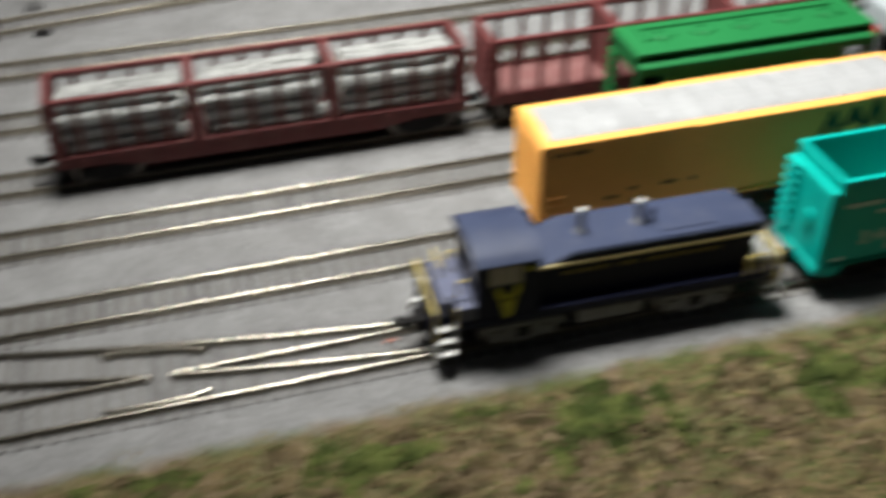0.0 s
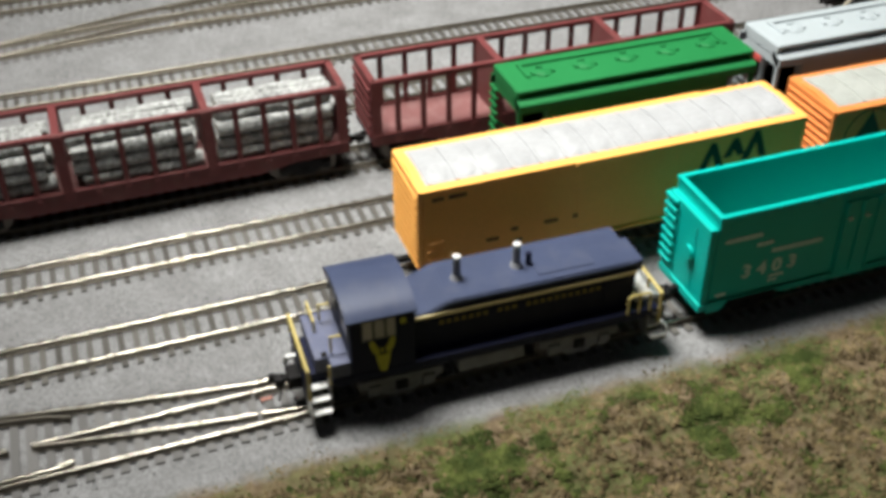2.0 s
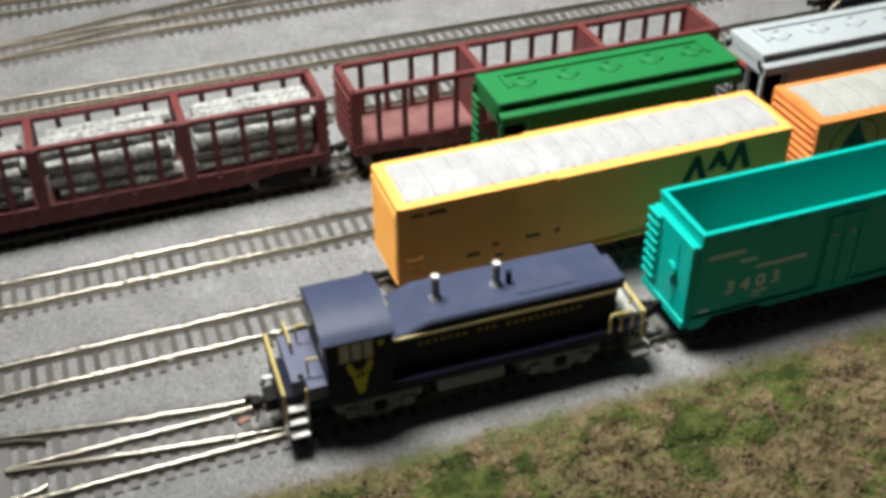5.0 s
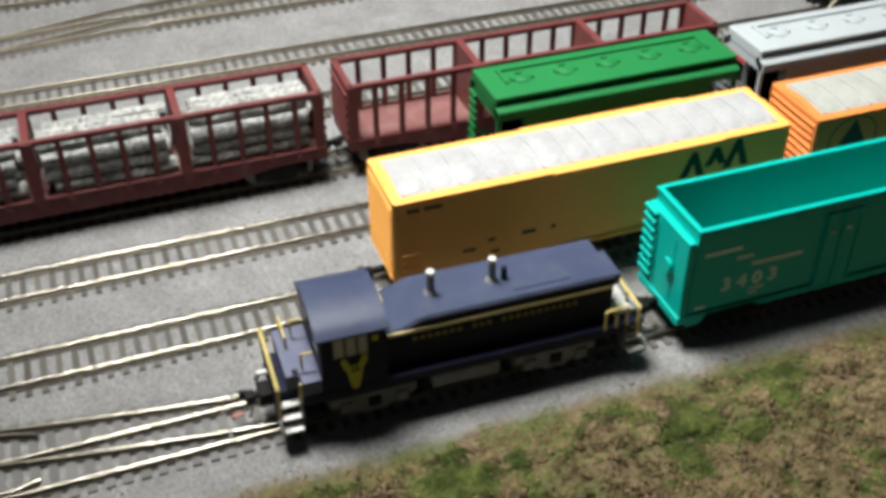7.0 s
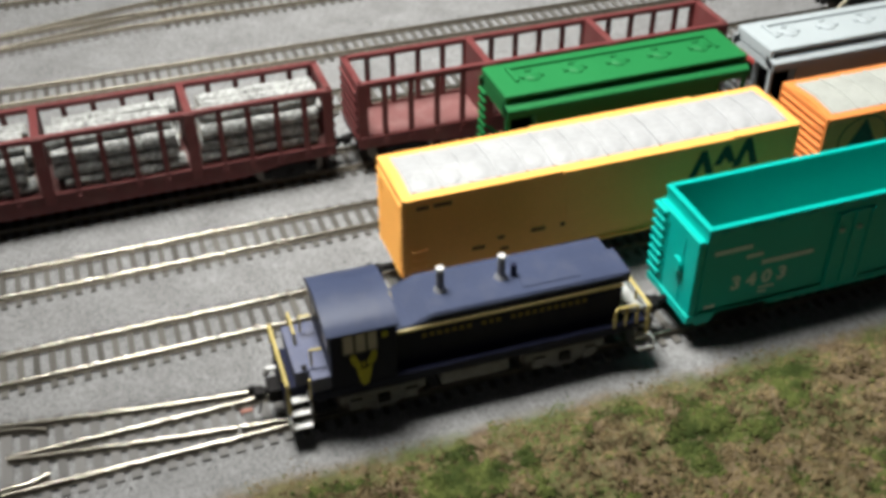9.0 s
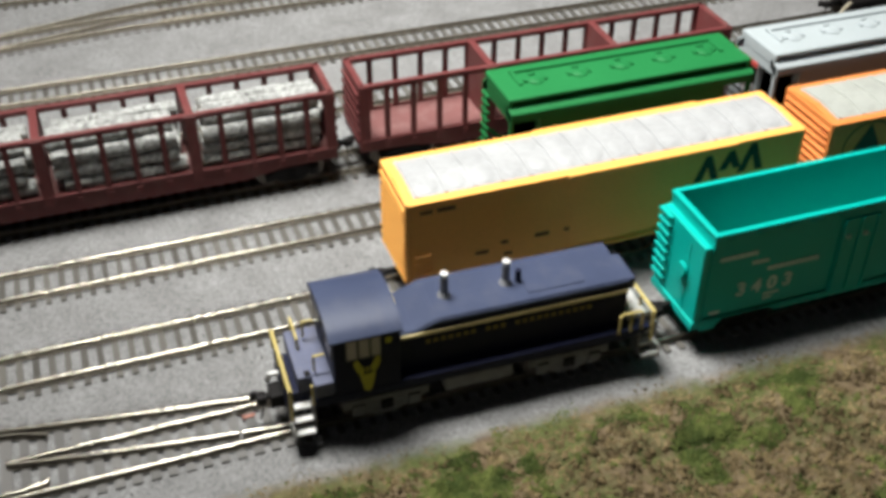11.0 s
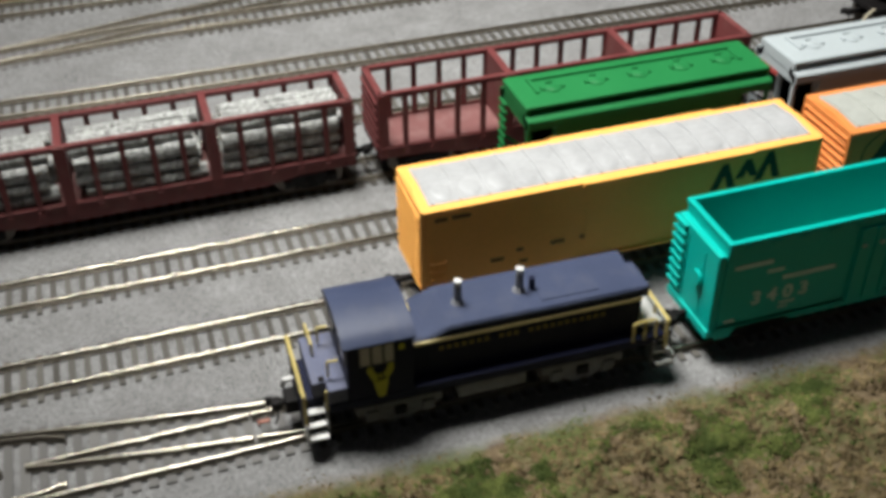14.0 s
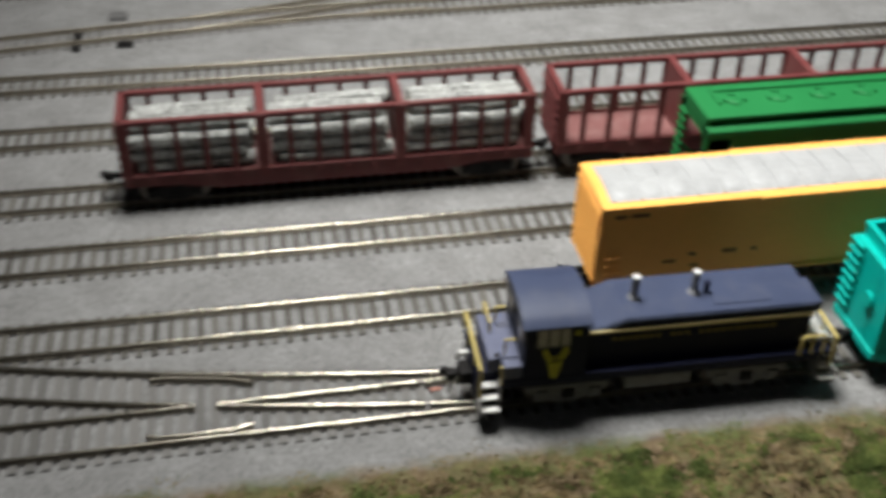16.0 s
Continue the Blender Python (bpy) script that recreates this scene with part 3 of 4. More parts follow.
def peaks(parent, x, z, w, hgt, y, material):
    """Three plain peaked strokes side by side."""
    for cx, hw, z0, z1 in ((0.16, 0.155, -0.10, 0.95), (0.51, 0.135, 0.22, 0.98), (0.84, 0.165, -0.02, 1.14)):
        a, e, b0, t0, t = x + cx * w, hw * w, z + z0 * hgt, z + z1 * hgt, w * 0.082
        bm = bmesh.new()
        prism(bm, [(a - e - t / 2, b0), (a - t / 2, t0), (a + t / 2, t0), (a + e + t / 2, b0), (a + e - t, b0), (a, t0 - t * 2.2), (a - e + t, b0)], "y", y - 0.00015, y + 0.00005)
        part("logo_stroke", bm, material, parent)


W = 0.0342
ybox = boxcar("yellow_boxcar", 0.1188, Y_TWO, 0.177, W, 0.0545, YELLOW, SILVER, "yellow boxcar with a bright silver ribbed roof on the yard track")
ys = -W / 2 - 0.0001
bars("small_lettering", [(-0.0835, -0.0785, 0.0475, 0.0490), (-0.0765, -0.0690, 0.0475, 0.0492), (-0.060, -0.0545, 0.0225, 0.0240), (-0.049, -0.046, 0.0255, 0.0270), (-0.0475, -0.044, 0.0195, 0.0208), (-0.034, -0.028, 0.0255, 0.0272), (-0.021, -0.015, 0.0255, 0.0272), (-0.0085, -0.005, 0.0255, 0.0275)], ys, INK, ybox)
peaks(ybox, 0.0385, 0.0375, 0.031, 0.0118, ys, DARKGREEN)
obox = boxcar("orange_boxcar", 0.3111, Y_TWO, 0.177, 0.0349, 0.0535, ORANGE, GREYROOF, "orange boxcar with a dull grey ribbed roof")
bm = bmesh.new()
prism(bm, [(-0.076, 0.036), (-0.0685, 0.049), (-0.061, 0.036)], "y", -0.0177, -0.0173)
part("logo", bm, DARKGREEN, obox)
bm = bmesh.new()
for i in range(40):
    a, b = i * math.tau / 40, (i + 1) * math.tau / 40
    rod(bm, (-0.0685 + 0.0125 * math.cos(a), -0.0175, 0.0390 + 0.0110 * math.sin(a)), (-0.0685 + 0.0125 * math.cos(b), -0.0175, 0.0390 + 0.0110 * math.sin(b)), 0.0003, 4)
part("logo_ring", bm, DARKGREEN, obox)


# ---- open teal car ----
def open_car(name, x0, y, length, width, top, mat, label, ribbed_sides=False):
    car = thing(name, x0 + length / 2, y, 0, label, "freight car", "freight cars")
    h, w, t = length / 2, width / 2, 0.0014
    floor_z = 0.014
    part("floor_panel", boxes((-h, h, -w, w, 0.0125, floor_z)), mat, car)
    shoulder = top - 0.0056
    for s in (-1, 1):
        side = part("side_panel", boxes((-h, h, *sorted((s * (w - t), s * w)), 0.0115, top - 0.0016), bevel=0.0002), mat, car)
        # top rim
        part("rim", boxes((-h - 0.0004, h + 0.0004, *sorted((s * (w - 0.0018), s * (w + 0.0004))), top - 0.0020, top), bevel=0.0003), mat, side)
        # row of short braces below the rim
        for i in range(11):
            xx = -h + 0.008 + i * (length - 0.016) / 10
            part("bracket", boxes((xx - 0.0018, xx + 0.0018, *sorted((s * w, s * (w + 0.0006))), top - 0.0040, top - 0.0020), bevel=0.0002), mat, side)
        # notched lower sill
        bm = bmesh.new()
        prism(bm, [(-h, 0.0120), (-h, 0.0072), (-h + 0.006, 0.0072), (-h + 0.009, 0.0116), (-h + 0.030, 0.0118), (-h + 0.034, 0.0096), (h - 0.034, 0.0096), (h - 0.030, 0.0118), (h - 0.009, 0.0116), (h - 0.006, 0.0072), (h, 0.0072), (h, 0.0120)], "y", *sorted((s * (w - 0.0010), s * (w + 0.0001))))
        part("side_sill", bm, mat, side)
        if not ribbed_sides:
            door = part("door", boxes((-0.0115, 0.0055, *sorted((s * w, s * (w + 0.0007))), 0.0125, top - 0.0055), bevel=0.0002), mat, car)
            for dx in (-0.0105, -0.003, 0.0045):
                part("door_post", boxes((dx - 0.0007, dx + 0.0007, *sorted((s * w, s * (w + 0.0014))), 0.0125, top - 0.0055), bevel=0.0002), mat, door)
            for dx in (-0.0085, -0.0005):
                part("door_latch", boxes((dx - 0.0009, dx + 0.0009, *sorted((s * w, s * (w + 0.0016))), 0.0392, 0.0405), bevel=0.0002), WHITE if s < 0 else mat, door)
        else:
            for i in range(8):
                xx = -h + 0.004 + i * (length - 0.008) / 7
                part("side_post", boxes((xx - 0.0011, xx + 0.0011, *sorted((s * w, s * (w + 0.0016))), 0.0115, top - 0.0016), bevel=0.0003), mat, side)
    for s in (-1, 1):
        end = part("end_panel", boxes((*sorted((s * (h - t), s * h)), -w + t, w - t, 0.0125, top - 0.0016), bevel=0.0002), mat, car)
        part("rim", boxes((*sorted((s * (h - 0.0018), s * (h + 0.0004))), -w + t, w - t, top - 0.0016, top), bevel=0.0003), mat, end)
        part("end_sheet", boxes((*sorted((s * h, s * (h + 0.0034))), -w + 0.0004, w - 0.0004, 0.0118, shoulder), bevel=0.0005), mat, end)
        for yy in (-0.0065, 0.0065):
            part("end_brace", boxes((*sorted((s * (h + 0.0034), s * (h + 0.0037))), yy - 0.0005, yy + 0.0005, 0.0125, shoulder - 0.004), bevel=0.0002), mat, end)
        part("end_sill", boxes((*sorted((s * h, s * (h + 0.0042))), -w, w, 0.0085, 0.0122), bevel=0.0004), mat, end)
        bm = bmesh.new()
        rod(bm, (s * (h + 0.0040), -0.0045, 0.031), (s * (h + 0.0054), -0.0045, 0.031), 0.0032, 16)
        part("brake_wheel", bm, mat, end)
        for i in range(8):
            z = 0.0160 + i * 0.0042
            part("rung", boxes((*sorted((s * (h + 0.0030), s * (h + 0.0050))), w - 0.0085, w + 0.0004, z, z + 0.0017), bevel=0.0004), mat, end)
    part("underframe", boxes((-h + 0.003, h - 0.003, -0.004, 0.004, 0.0090, 0.0126), (-0.014, 0.012, -0.010, 0.010, 0.0060, 0.0120), (-h + 0.03, h - 0.03, -w + 0.002, -w + 0.003, 0.0072, 0.0090), bevel=0.0004), BLACK, car)
    for s in (-1, 1):
        truck(car, s * (h - 0.020))
        coupler(car, s * (h + 0.001), s)
    return car


teal = open_car("teal_open_car", 0.2200, Y_FRONT - 0.0004, 0.1370, 0.0325, 0.0536, TEAL, "bright teal plastic freight car with its roof missing and white lettering")
ts = -0.0325 / 2 - 0.0001
bars("small_lettering", [(-0.0648, -0.0485, 0.0405, 0.0422), (-0.0500, -0.0428, 0.0358, 0.0373), (-0.0425, -0.0195, 0.0312, 0.0330), (-0.0655, -0.0610, 0.0148, 0.0160), (-0.0420, -0.0350, 0.0188, 0.0198), (-0.0420, -0.0380, 0.0168, 0.0176)], ts, WHITE, teal)
lettering("car_number", "3403", 0.0086, -0.0550, ts, 0.0216, WHITE, teal, 1.62)
# white rounded triangle outline with a pale filling
tri = [(0.0345, 0.0262), (0.0440, 0.0425), (0.0535, 0.0262)]
cx, cz = 0.0440, 0.0316
for nm, k, dy, mat in (("logo_border", 1.0, 0.00010, WHITE), ("logo_field", 0.76, 0.00016, TEAL), ("logo_mark", 0.52, 0.00022, STEEL)):
    pts = []
    for i in range(3):
        p, q, r = (Vector(tri[j % 3]) for j in (i - 1, i, i + 1))
        c = Vector((cx, cz))
        p, q, r = c + (p - c) * k, c + (q - c) * k, c + (r - c) * k
        for f in (0.0, 0.5, 1.0):
            a, b = q + (p - q) * 0.16, q + (r - q) * 0.16
            pts.append(tuple(a.lerp(q, f).lerp(q.lerp(b, f), f)))
    bm = bmesh.new()
    prism(bm, pts, "y", ts - dy, ts + 0.00005)
    part(nm, bm, mat, teal)
bars("tag", [(0.0335, 0.0395, 0.0205, 0.0222)], ts, REDP, teal)
brown = open_car("brown_hopper", 0.3813, Y_FRONT - 0.0008, 0.1300, 0.0340, 0.0500, BROWN, "dull brown open hopper car coupled behind the teal car", ribbed_sides=True)


# ---- covered hoppers ----
def covered_hopper(name, x0, y, length, top, mat, label):
    car = thing(name, x0 + length / 2, y, 0, label, "hopper car", "freight cars")
    h, w, rw = length / 2, 0.0168, 0.0148
    ledge = top - 0.0070
    bm = bmesh.new()
    prism(bm, [(-w, ledge - 0.0008), (-w + 0.0008, ledge), (w - 0.0008, ledge), (w, ledge - 0.0008), (w * 0.97, 0.017), (0.010, 0.0135), (-0.010, 0.0135), (-w * 0.97, 0.017)], "x", -h + 0.0145, h - 0.0145)
    body = part("body", bm, mat, car)
    for sy in (-1, 1):
        bm = bmesh.new()
        prism(bm, [(sy * 0.0115, ledge + 0.0030), (sy * (w + 0.0002), ledge + 0.0012), (sy * (w + 0.0010), ledge + 0.0004), (sy * (w + 0.0010), ledge - 0.0034), (sy * (w - 0.0006), ledge - 0.0040), (sy * 0.0115, ledge - 0.0010)], "x", -h, h)
        part("shoulder", bm, mat, body, "wide sloping shoulder below the roof")
    part("neck", boxes((-h + 0.004, h - 0.004, -rw + 0.003, rw - 0.003, ledge, top - 0.0012)), mat, body)
    roof = part("roof", boxes((-h, h, -rw, rw, top - 0.0024, top - 0.0004), bevel=0.0007), mat, car)
    # raised hatch trough, long and narrow, with round hatches
    part("roof_walk", boxes((-h + 0.009, h - 0.009, rw - 0.0075, rw - 0.0055, top - 0.0006, top + 0.0009), bevel=0.0003), mat, roof)
    for a, b in ((-h + 0.009, -h + 0.011), (h - 0.011, h - 0.009)):
        part("roof_walk_end", boxes((a, b, -0.004, rw - 0.0055, top - 0.0006, top + 0.0006), bevel=0.0002), mat, roof)
    for i in range(5):
        x = -h + 0.018 + i * (length - 0.036) / 4
        bm = bmesh.new()
        rod(bm, (x, -0.001, top - 0.0006), (x, -0.001, top + 0.0001), 0.0042, 20)
        rod(bm, (x, -0.001, top + 0.0001), (x, -0.001, top + 0.0005), 0.0034, 20, 0.0028)
        hatch = part("hatch", bm, mat, roof, smooth=True)
        for dx in (-0.0048, 0.0048):
            part("hatch_latch", boxes((x + dx - 0.0009, x + dx + 0.0009, -0.0025, 0.0005, top - 0.0006, top + 0.0007), bevel=0.0002), mat, hatch)
        part("hatch_hinge", boxes((x - 0.0016, x + 0.0016, 0.0026, 0.0040, top - 0.0006, top + 0.0010), bevel=0.0003), mat, hatch)
    for s in (-1, 1):
        part("end_plate", boxes((*sorted((s * (h - 0.0022), s * h)), -w - 0.0004, w + 0.0004, ledge - 0.0040, ledge + 0.0010), (*sorted((s * (h - 0.0022), s * h)), -rw + 0.0004, rw - 0.0004, ledge, top - 0.0015), bevel=0.0003), mat, body)
        # black block puts the shade inside the open car end into colour
        part("end_shade", boxes((*sorted((s * (h - 0.020), s * (h - 0.0145))), -0.0125, 0.0125, 0.020, ledge - 0.001), bevel=0.001), BLACK, body, "black block for the shade inside the open end")
        for yy in (-0.0158, 0.0158):
            part("end_post", boxes((*sorted((s * (h - 0.0018), s * h)), yy - 0.0009, yy + 0.0009, 0.0125, ledge), bevel=0.0002), mat, car)
        for yy in (-0.0150, 0.0150):
            bm = bmesh.new()
            rod(bm, (s * (h - 0.001), yy, 0.0265), (s * (h - 0.013), yy, 0.0150), 0.0009, 6)
            part("end_brace", bm, mat, car)
        part("end_platform", boxes((*sorted((s * (h - 0.016), s * h)), -0.0160, 0.0160, 0.0110, 0.0128), bevel=0.0003), mat, car)
        for i in range(8):
            z = 0.0150 + i * 0.0042
            part("rung", boxes((*sorted((s * (h - 0.0006), s * (h + 0.0010))), 0.0085, 0.0165, z, z + 0.0014), bevel=0.0003), mat, car)
        truck(car, s * (h - 0.018))
        coupler(car, s * (h - 0.002), s)
    for x in (-0.022, 0.022):
        bm = bmesh.new()
        prism(bm, [(x - 0.016, 0.0170), (x + 0.016, 0.0170), (x + 0.005, 0.0055), (x - 0.005, 0.0055)], "y", -0.011, 0.011)
        part("hopper_bay", bm, mat, car)
    return car


covered_hopper("green_hopper", 0.1842, Y_THREE + 0.0008, 0.1220, 0.0565, GREEN, "bright green covered hopper car with roof hatches")
covered_hopper("grey_hopper", 0.3178, Y_THREE - 0.0010, 0.1220, 0.0573, LGREY, "pale grey covered hopper car with roof hatches")


# ---- stake cars ----
def stake_car(x0, y, label):
    L, w, top = 0.1965, 0.0152, 0.0470
    car = thing("stake_car", x0 + L / 2, y, 0, label, "freight car", "stake cars")
    h = L / 2
    part("deck", boxes((-h, h, -w + 0.0008, w - 0.0008, 0.0152, 0.0168)), DECK, car)
    for s in (-1, 1):
        bm = bmesh.new()
        prism(bm, [(-h, 0.0180), (-h, 0.0118), (-h + 0.026, 0.0112), (-h + 0.044, 0.0082), (h - 0.044, 0.0082), (h - 0.026, 0.0112), (h, 0.0118), (h, 0.0180)], "y", *sorted((s * (w - 0.0012), s * w)))
        sill = part("side_sill", bm, OXIDE, car)
        part("sill_flange", boxes((-h, h, *sorted((s * (w - 0.0008), s * (w + 0.0008))), 0.0168, 0.0180), bevel=0.0003), OXIDE, sill)
        part("top_rail", boxes((-h, h, *sorted((s * (w - 0.0024), s * (w + 0.0003))), top - 0.0026, top), bevel=0.0003), OXIDE, car)
        for b in range(3):
            for i in range(1, 5):
                x = -h + (b + i / 5) * L / 3
                part("stake", boxes((x - 0.0013, x + 0.0013, *sorted((s * (w - 0.0014), s * (w + 0.0003))), 0.0150, top - 0.001), bevel=0.0002), OXIDE, car)
                part("stake_pocket", boxes((x - 0.0014, x + 0.0014, *sorted((s * (w - 0.0002), s * (w + 0.0010))), 0.0126, 0.0158), bevel=0.0002), OXIDE, sill)
    for i, x in enumerate((-h + 0.0012, -h + L / 3, -h + 2 * L / 3, h - 0.0012)):
        if i in (0, 3):
            e = part("bulkhead", boxes((x - 0.0016, x + 0.0016, -w, w, 0.0118, top), bevel=0.0003), OXIDE, car)
            sx = -1 if i == 0 else 1
            for s in (-1, 1):
                part("corner_post", boxes((*sorted((x + sx * 0.0014, x - sx * 0.0034)), *sorted((s * (w - 0.0018), s * (w + 0.0005))), 0.0120, top - 0.0004), bevel=0.0003), OXIDE, e)
            for k in range(6):
                z = 0.0165 + k * 0.0048
                part("end_rib", boxes((*sorted((x + sx * 0.0010, x + sx * 0.0026)), -w + 0.001, w - 0.001, z, z + 0.0020), bevel=0.0004), OXIDE, e)
        else:
            e = part("divider", boxes((x - 0.0018, x + 0.0018, -w - 0.0002, w + 0.0002, 0.0152, top + 0.0002), bevel=0.0003), OXIDE, car)
            for s in (-1, 1):
                part("divider_post", boxes((x - 0.0026, x + 0.0026, *sorted((s * (w - 0.0022), s * (w + 0.0007))), 0.0125, top - 0.0005), bevel=0.0003), OXIDE, e)
    part("underframe", boxes((-h + 0.004, h - 0.004, -0.005, 0.005, 0.0100, 0.0155), (-0.015, 0.015, -0.010, 0.010, 0.0065, 0.013), bevel=0.0004), BLACK, car)
    for s in (-1, 1):
        truck(car, s * (h - 0.022))
        coupler(car, s * (h + 0.0005), s)
    return car


R1 = -0.0790
stake_car(R1, Y_FOUR, "oxide red stake car loaded with silvery logs")
stake_car(0.1300, Y_FOUR, "empty oxide red stake car with a pinkish deck")

flat = thing("flatcar", 0.4300, Y_FOUR, 0, "low bright red flatcar standing behind the grey hopper", "freight car", "freight cars")
part("deck", boxes((-0.078, 0.078, -0.0160, 0.0160, 0.0150, 0.0178), bevel=0.0004), REDP, flat)
part("side_sill", boxes((-0.078, 0.078, -0.0165, -0.0150, 0.0105, 0.0160), bevel=0.0003), REDP, flat)
part("side_sill", boxes((-0.078, 0.078, 0.0150, 0.0165, 0.0105, 0.0160), bevel=0.0003), REDP, flat)
for s in (-1, 1):
    truck(flat, s * 0.055)
    coupler(flat, s * 0.0775, s)


# logs, each its own thing
def log_mesh(length, r, seed):
    rr = random.Random(seed)
    bm = bmesh.new()
    n, k = 10, 9
    rings = []
    for i in range(k + 1):
        x = -length / 2 + length * i / k
        oy, oz = rr.uniform(-1, 1) * r * 0.08, rr.uniform(-1, 1) * r * 0.08
        rings.append([bm.verts.new((x, oy + r * rr.uniform(0.88, 1.08) * math.cos(a * math.tau / n), oz + r * rr.uniform(0.88, 1.08) * math.sin(a * math.tau / n))) for a in range(n)])
    for p, q in zip(rings, rings[1:]):
        for a in range(n):
            bm.faces.new((p[a], p[(a + 1) % n], q[(a + 1) % n], q[a]))
    for ring in (rings[0], rings[-1]):
        f = bm.faces.new(ring)
        f.material_index = 1
    bmesh.ops.recalc_face_normals(bm, faces=bm.faces)
    me = mesh_of("log", bm, BARK, True)
    me.materials.append(CUT)
    return me


LOGS = [log_mesh(0.0545, 0.0036, s) for s in range(5)]
lr = random.Random(11)
for bay in range(3):
    cx = R1 + (bay + 0.5) * 0.1965 / 3
    for row in range(4):
        cols = 4 if row < 3 else 3
        for c in range(cols):
            ob = new("log", LOGS[lr.randrange(5)])
            yy = Y_FOUR + (c - (cols - 1) / 2) * 0.0066 + lr.uniform(-1, 1) * 0.0003
            ob.matrix_world = pose(cx + lr.uniform(-1, 1) * 0.0022, yy, 0.0168 + 0.0036 + row * 0.0064 + lr.uniform(0, 0.0003), lr.uniform(0, 360), 0, lr.uniform(-0.6, 0.6))
            tagged(ob, "rough silvery grey log with pale ends in the stake car", "log", "log load")


# ---- switcher locomotive ----
def locomotive():
    x0, x1 = 0.0560, 0.2020
    c = (x0 + x1) / 2
    lo = thing("switcher_locomotive", c + 0.0002, Y_FRONT - 0.0008, 0, "dark navy model switcher locomotive with yellow handrails and silver steps", "locomotive", rz=-1.2)
    lo.scale.x = 0.978
    h = (x1 - x0) / 2

    def X(x):
        return x - c

    part("walkway", boxes((-h + 0.0094, h - 0.004, -0.0166, 0.0166, 0.0165, 0.0188), (-h + 0.001, -h + 0.0094, -0.0108, 0.0108, 0.0165, 0.0188), bevel=0.0003), NAVY, lo)
    part("frame_sill", boxes((-h + 0.0094, h - 0.006, -0.0158, 0.0158, 0.0142, 0.0166), (-h + 0.003, -h + 0.0094, -0.0106, 0.0106, 0.0142, 0.0166), bevel=0.0002), NAVY, lo)
    # cab
    cx0, cx1, w, eave, crown = X(0.0730), X(0.0972), 0.0164, 0.0440, 0.0490
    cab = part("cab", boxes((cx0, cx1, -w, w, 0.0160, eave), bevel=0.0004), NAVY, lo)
    bm = bmesh.new()
    arc = [(-w - 0.0012 + (2 * w + 0.0024) * i / 16, eave + (crown - eave) * (1 - ((i - 8) / 8) ** 2) ** 0.75) for i in range(17)]
    prism(bm, [(w + 0.0012, eave - 0.0007)] + [(-w - 0.0012, eave - 0.0007)] + arc, "x", cx0 - 0.0016, cx1 + 0.0008)
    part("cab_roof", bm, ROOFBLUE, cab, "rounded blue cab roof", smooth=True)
    for s in (-1, 1):
        y0, y1 = sorted((s * w, s * (w + 0.0004)))
        for a, b in ((0.0778, 0.0810), (0.0823, 0.0855), (0.0868, 0.0896)):
            win = part("window", boxes((X(a), X(b), y0, y1, 0.0345, 0.0422)), GLASS, cab)
            part("window_frame", boxes((X(a) - 0.0005, X(a), y0, y1 + 0 if s > 0 else y1, 0.0340, 0.0427), (X(b), X(b) + 0.0005, y0, y1, 0.0340, 0.0427), (X(a) - 0.0005, X(b) + 0.0005, y0, y1, 0.0422, 0.0428), (X(a) - 0.0005, X(b) + 0.0005, y0, y1, 0.0338, 0.0344)), STEEL, win)
    for yy in (-0.009, 0.009):
        win = part("window", boxes((cx0 - 0.0004, cx0, yy - 0.0042, yy + 0.0042, 0.0335, 0.0415)), GLASS, cab)
        part("window_frame", boxes((cx0 - 0.0006, cx0 + 0.0001, yy - 0.0048, yy - 0.0042, 0.0330, 0.0420), (cx0 - 0.0006, cx0 + 0.0001, yy + 0.0042, yy + 0.0048, 0.0330, 0.0420)), STEEL, win)
    bm = bmesh.new()
    rod(bm, (cx0 - 0.0018, -0.0055, eave + 0.0005), (cx0 + 0.0002, -0.0055, eave + 0.0005), 0.0016, 12)
    part("headlight", bm, BLACK, cab)
    # yellow herald: two rounded lobes with a small cross between them over a tapering shield
    bm = bmesh.new()
    hx = X(0.0848)
    prism(bm, [(hx - 0.0029, 0.0274), (hx - 0.0024, 0.0236), (hx - 0.0014, 0.0190), (hx, 0.0180), (hx + 0.0014, 0.0190), (hx + 0.0025, 0.0236), (hx + 0.0030, 0.0274), (hx + 0.0012, 0.0262), (hx - 0.0010, 0.0260)], "y", -w - 0.0005, -w)
    for sx, top in ((-1, 0.0302), (1, 0.0308)):
        lobe = bmesh.new()
        prism(lobe, [(hx + sx * (0.0006 + a * 0.82), top + b) for a, b in ((0.0008, -0.0030), (0.0022, -0.0036), (0.0040, -0.0022), (0.0052, 0.0006), (0.0050, 0.0026), (0.0036, 0.0030), (0.0026, 0.0018), (0.0016, -0.0004), (0.0006, -0.0012))], "y", -w - 0.0006, -w)
        bmesh.ops.recalc_face_normals(lobe, faces=lobe.faces)
        part("herald_lobe", lobe, HERALD, cab)
    part("herald", bm, HERALD, cab, "yellow shield-shaped herald")
    part("herald_centre", boxes((hx - 0.0005, hx + 0.0005, -w - 0.0004, -w, 0.0270, 0.0294), bevel=0.0001), HERALD, cab)
    part("badge", boxes((X(0.0918), X(0.0940), -w - 0.0003, -w, 0.0385, 0.0410), bevel=0.0001), HERALD, cab)
    # hood: low part by the cab, ramp, long flat part
    hw, low, topz = 0.0120, 0.0355, 0.0402
    a, r0, r1, b = X(0.0972), X(0.1035), X(0.1125), X(0.1885)
    bm = bmesh.new()
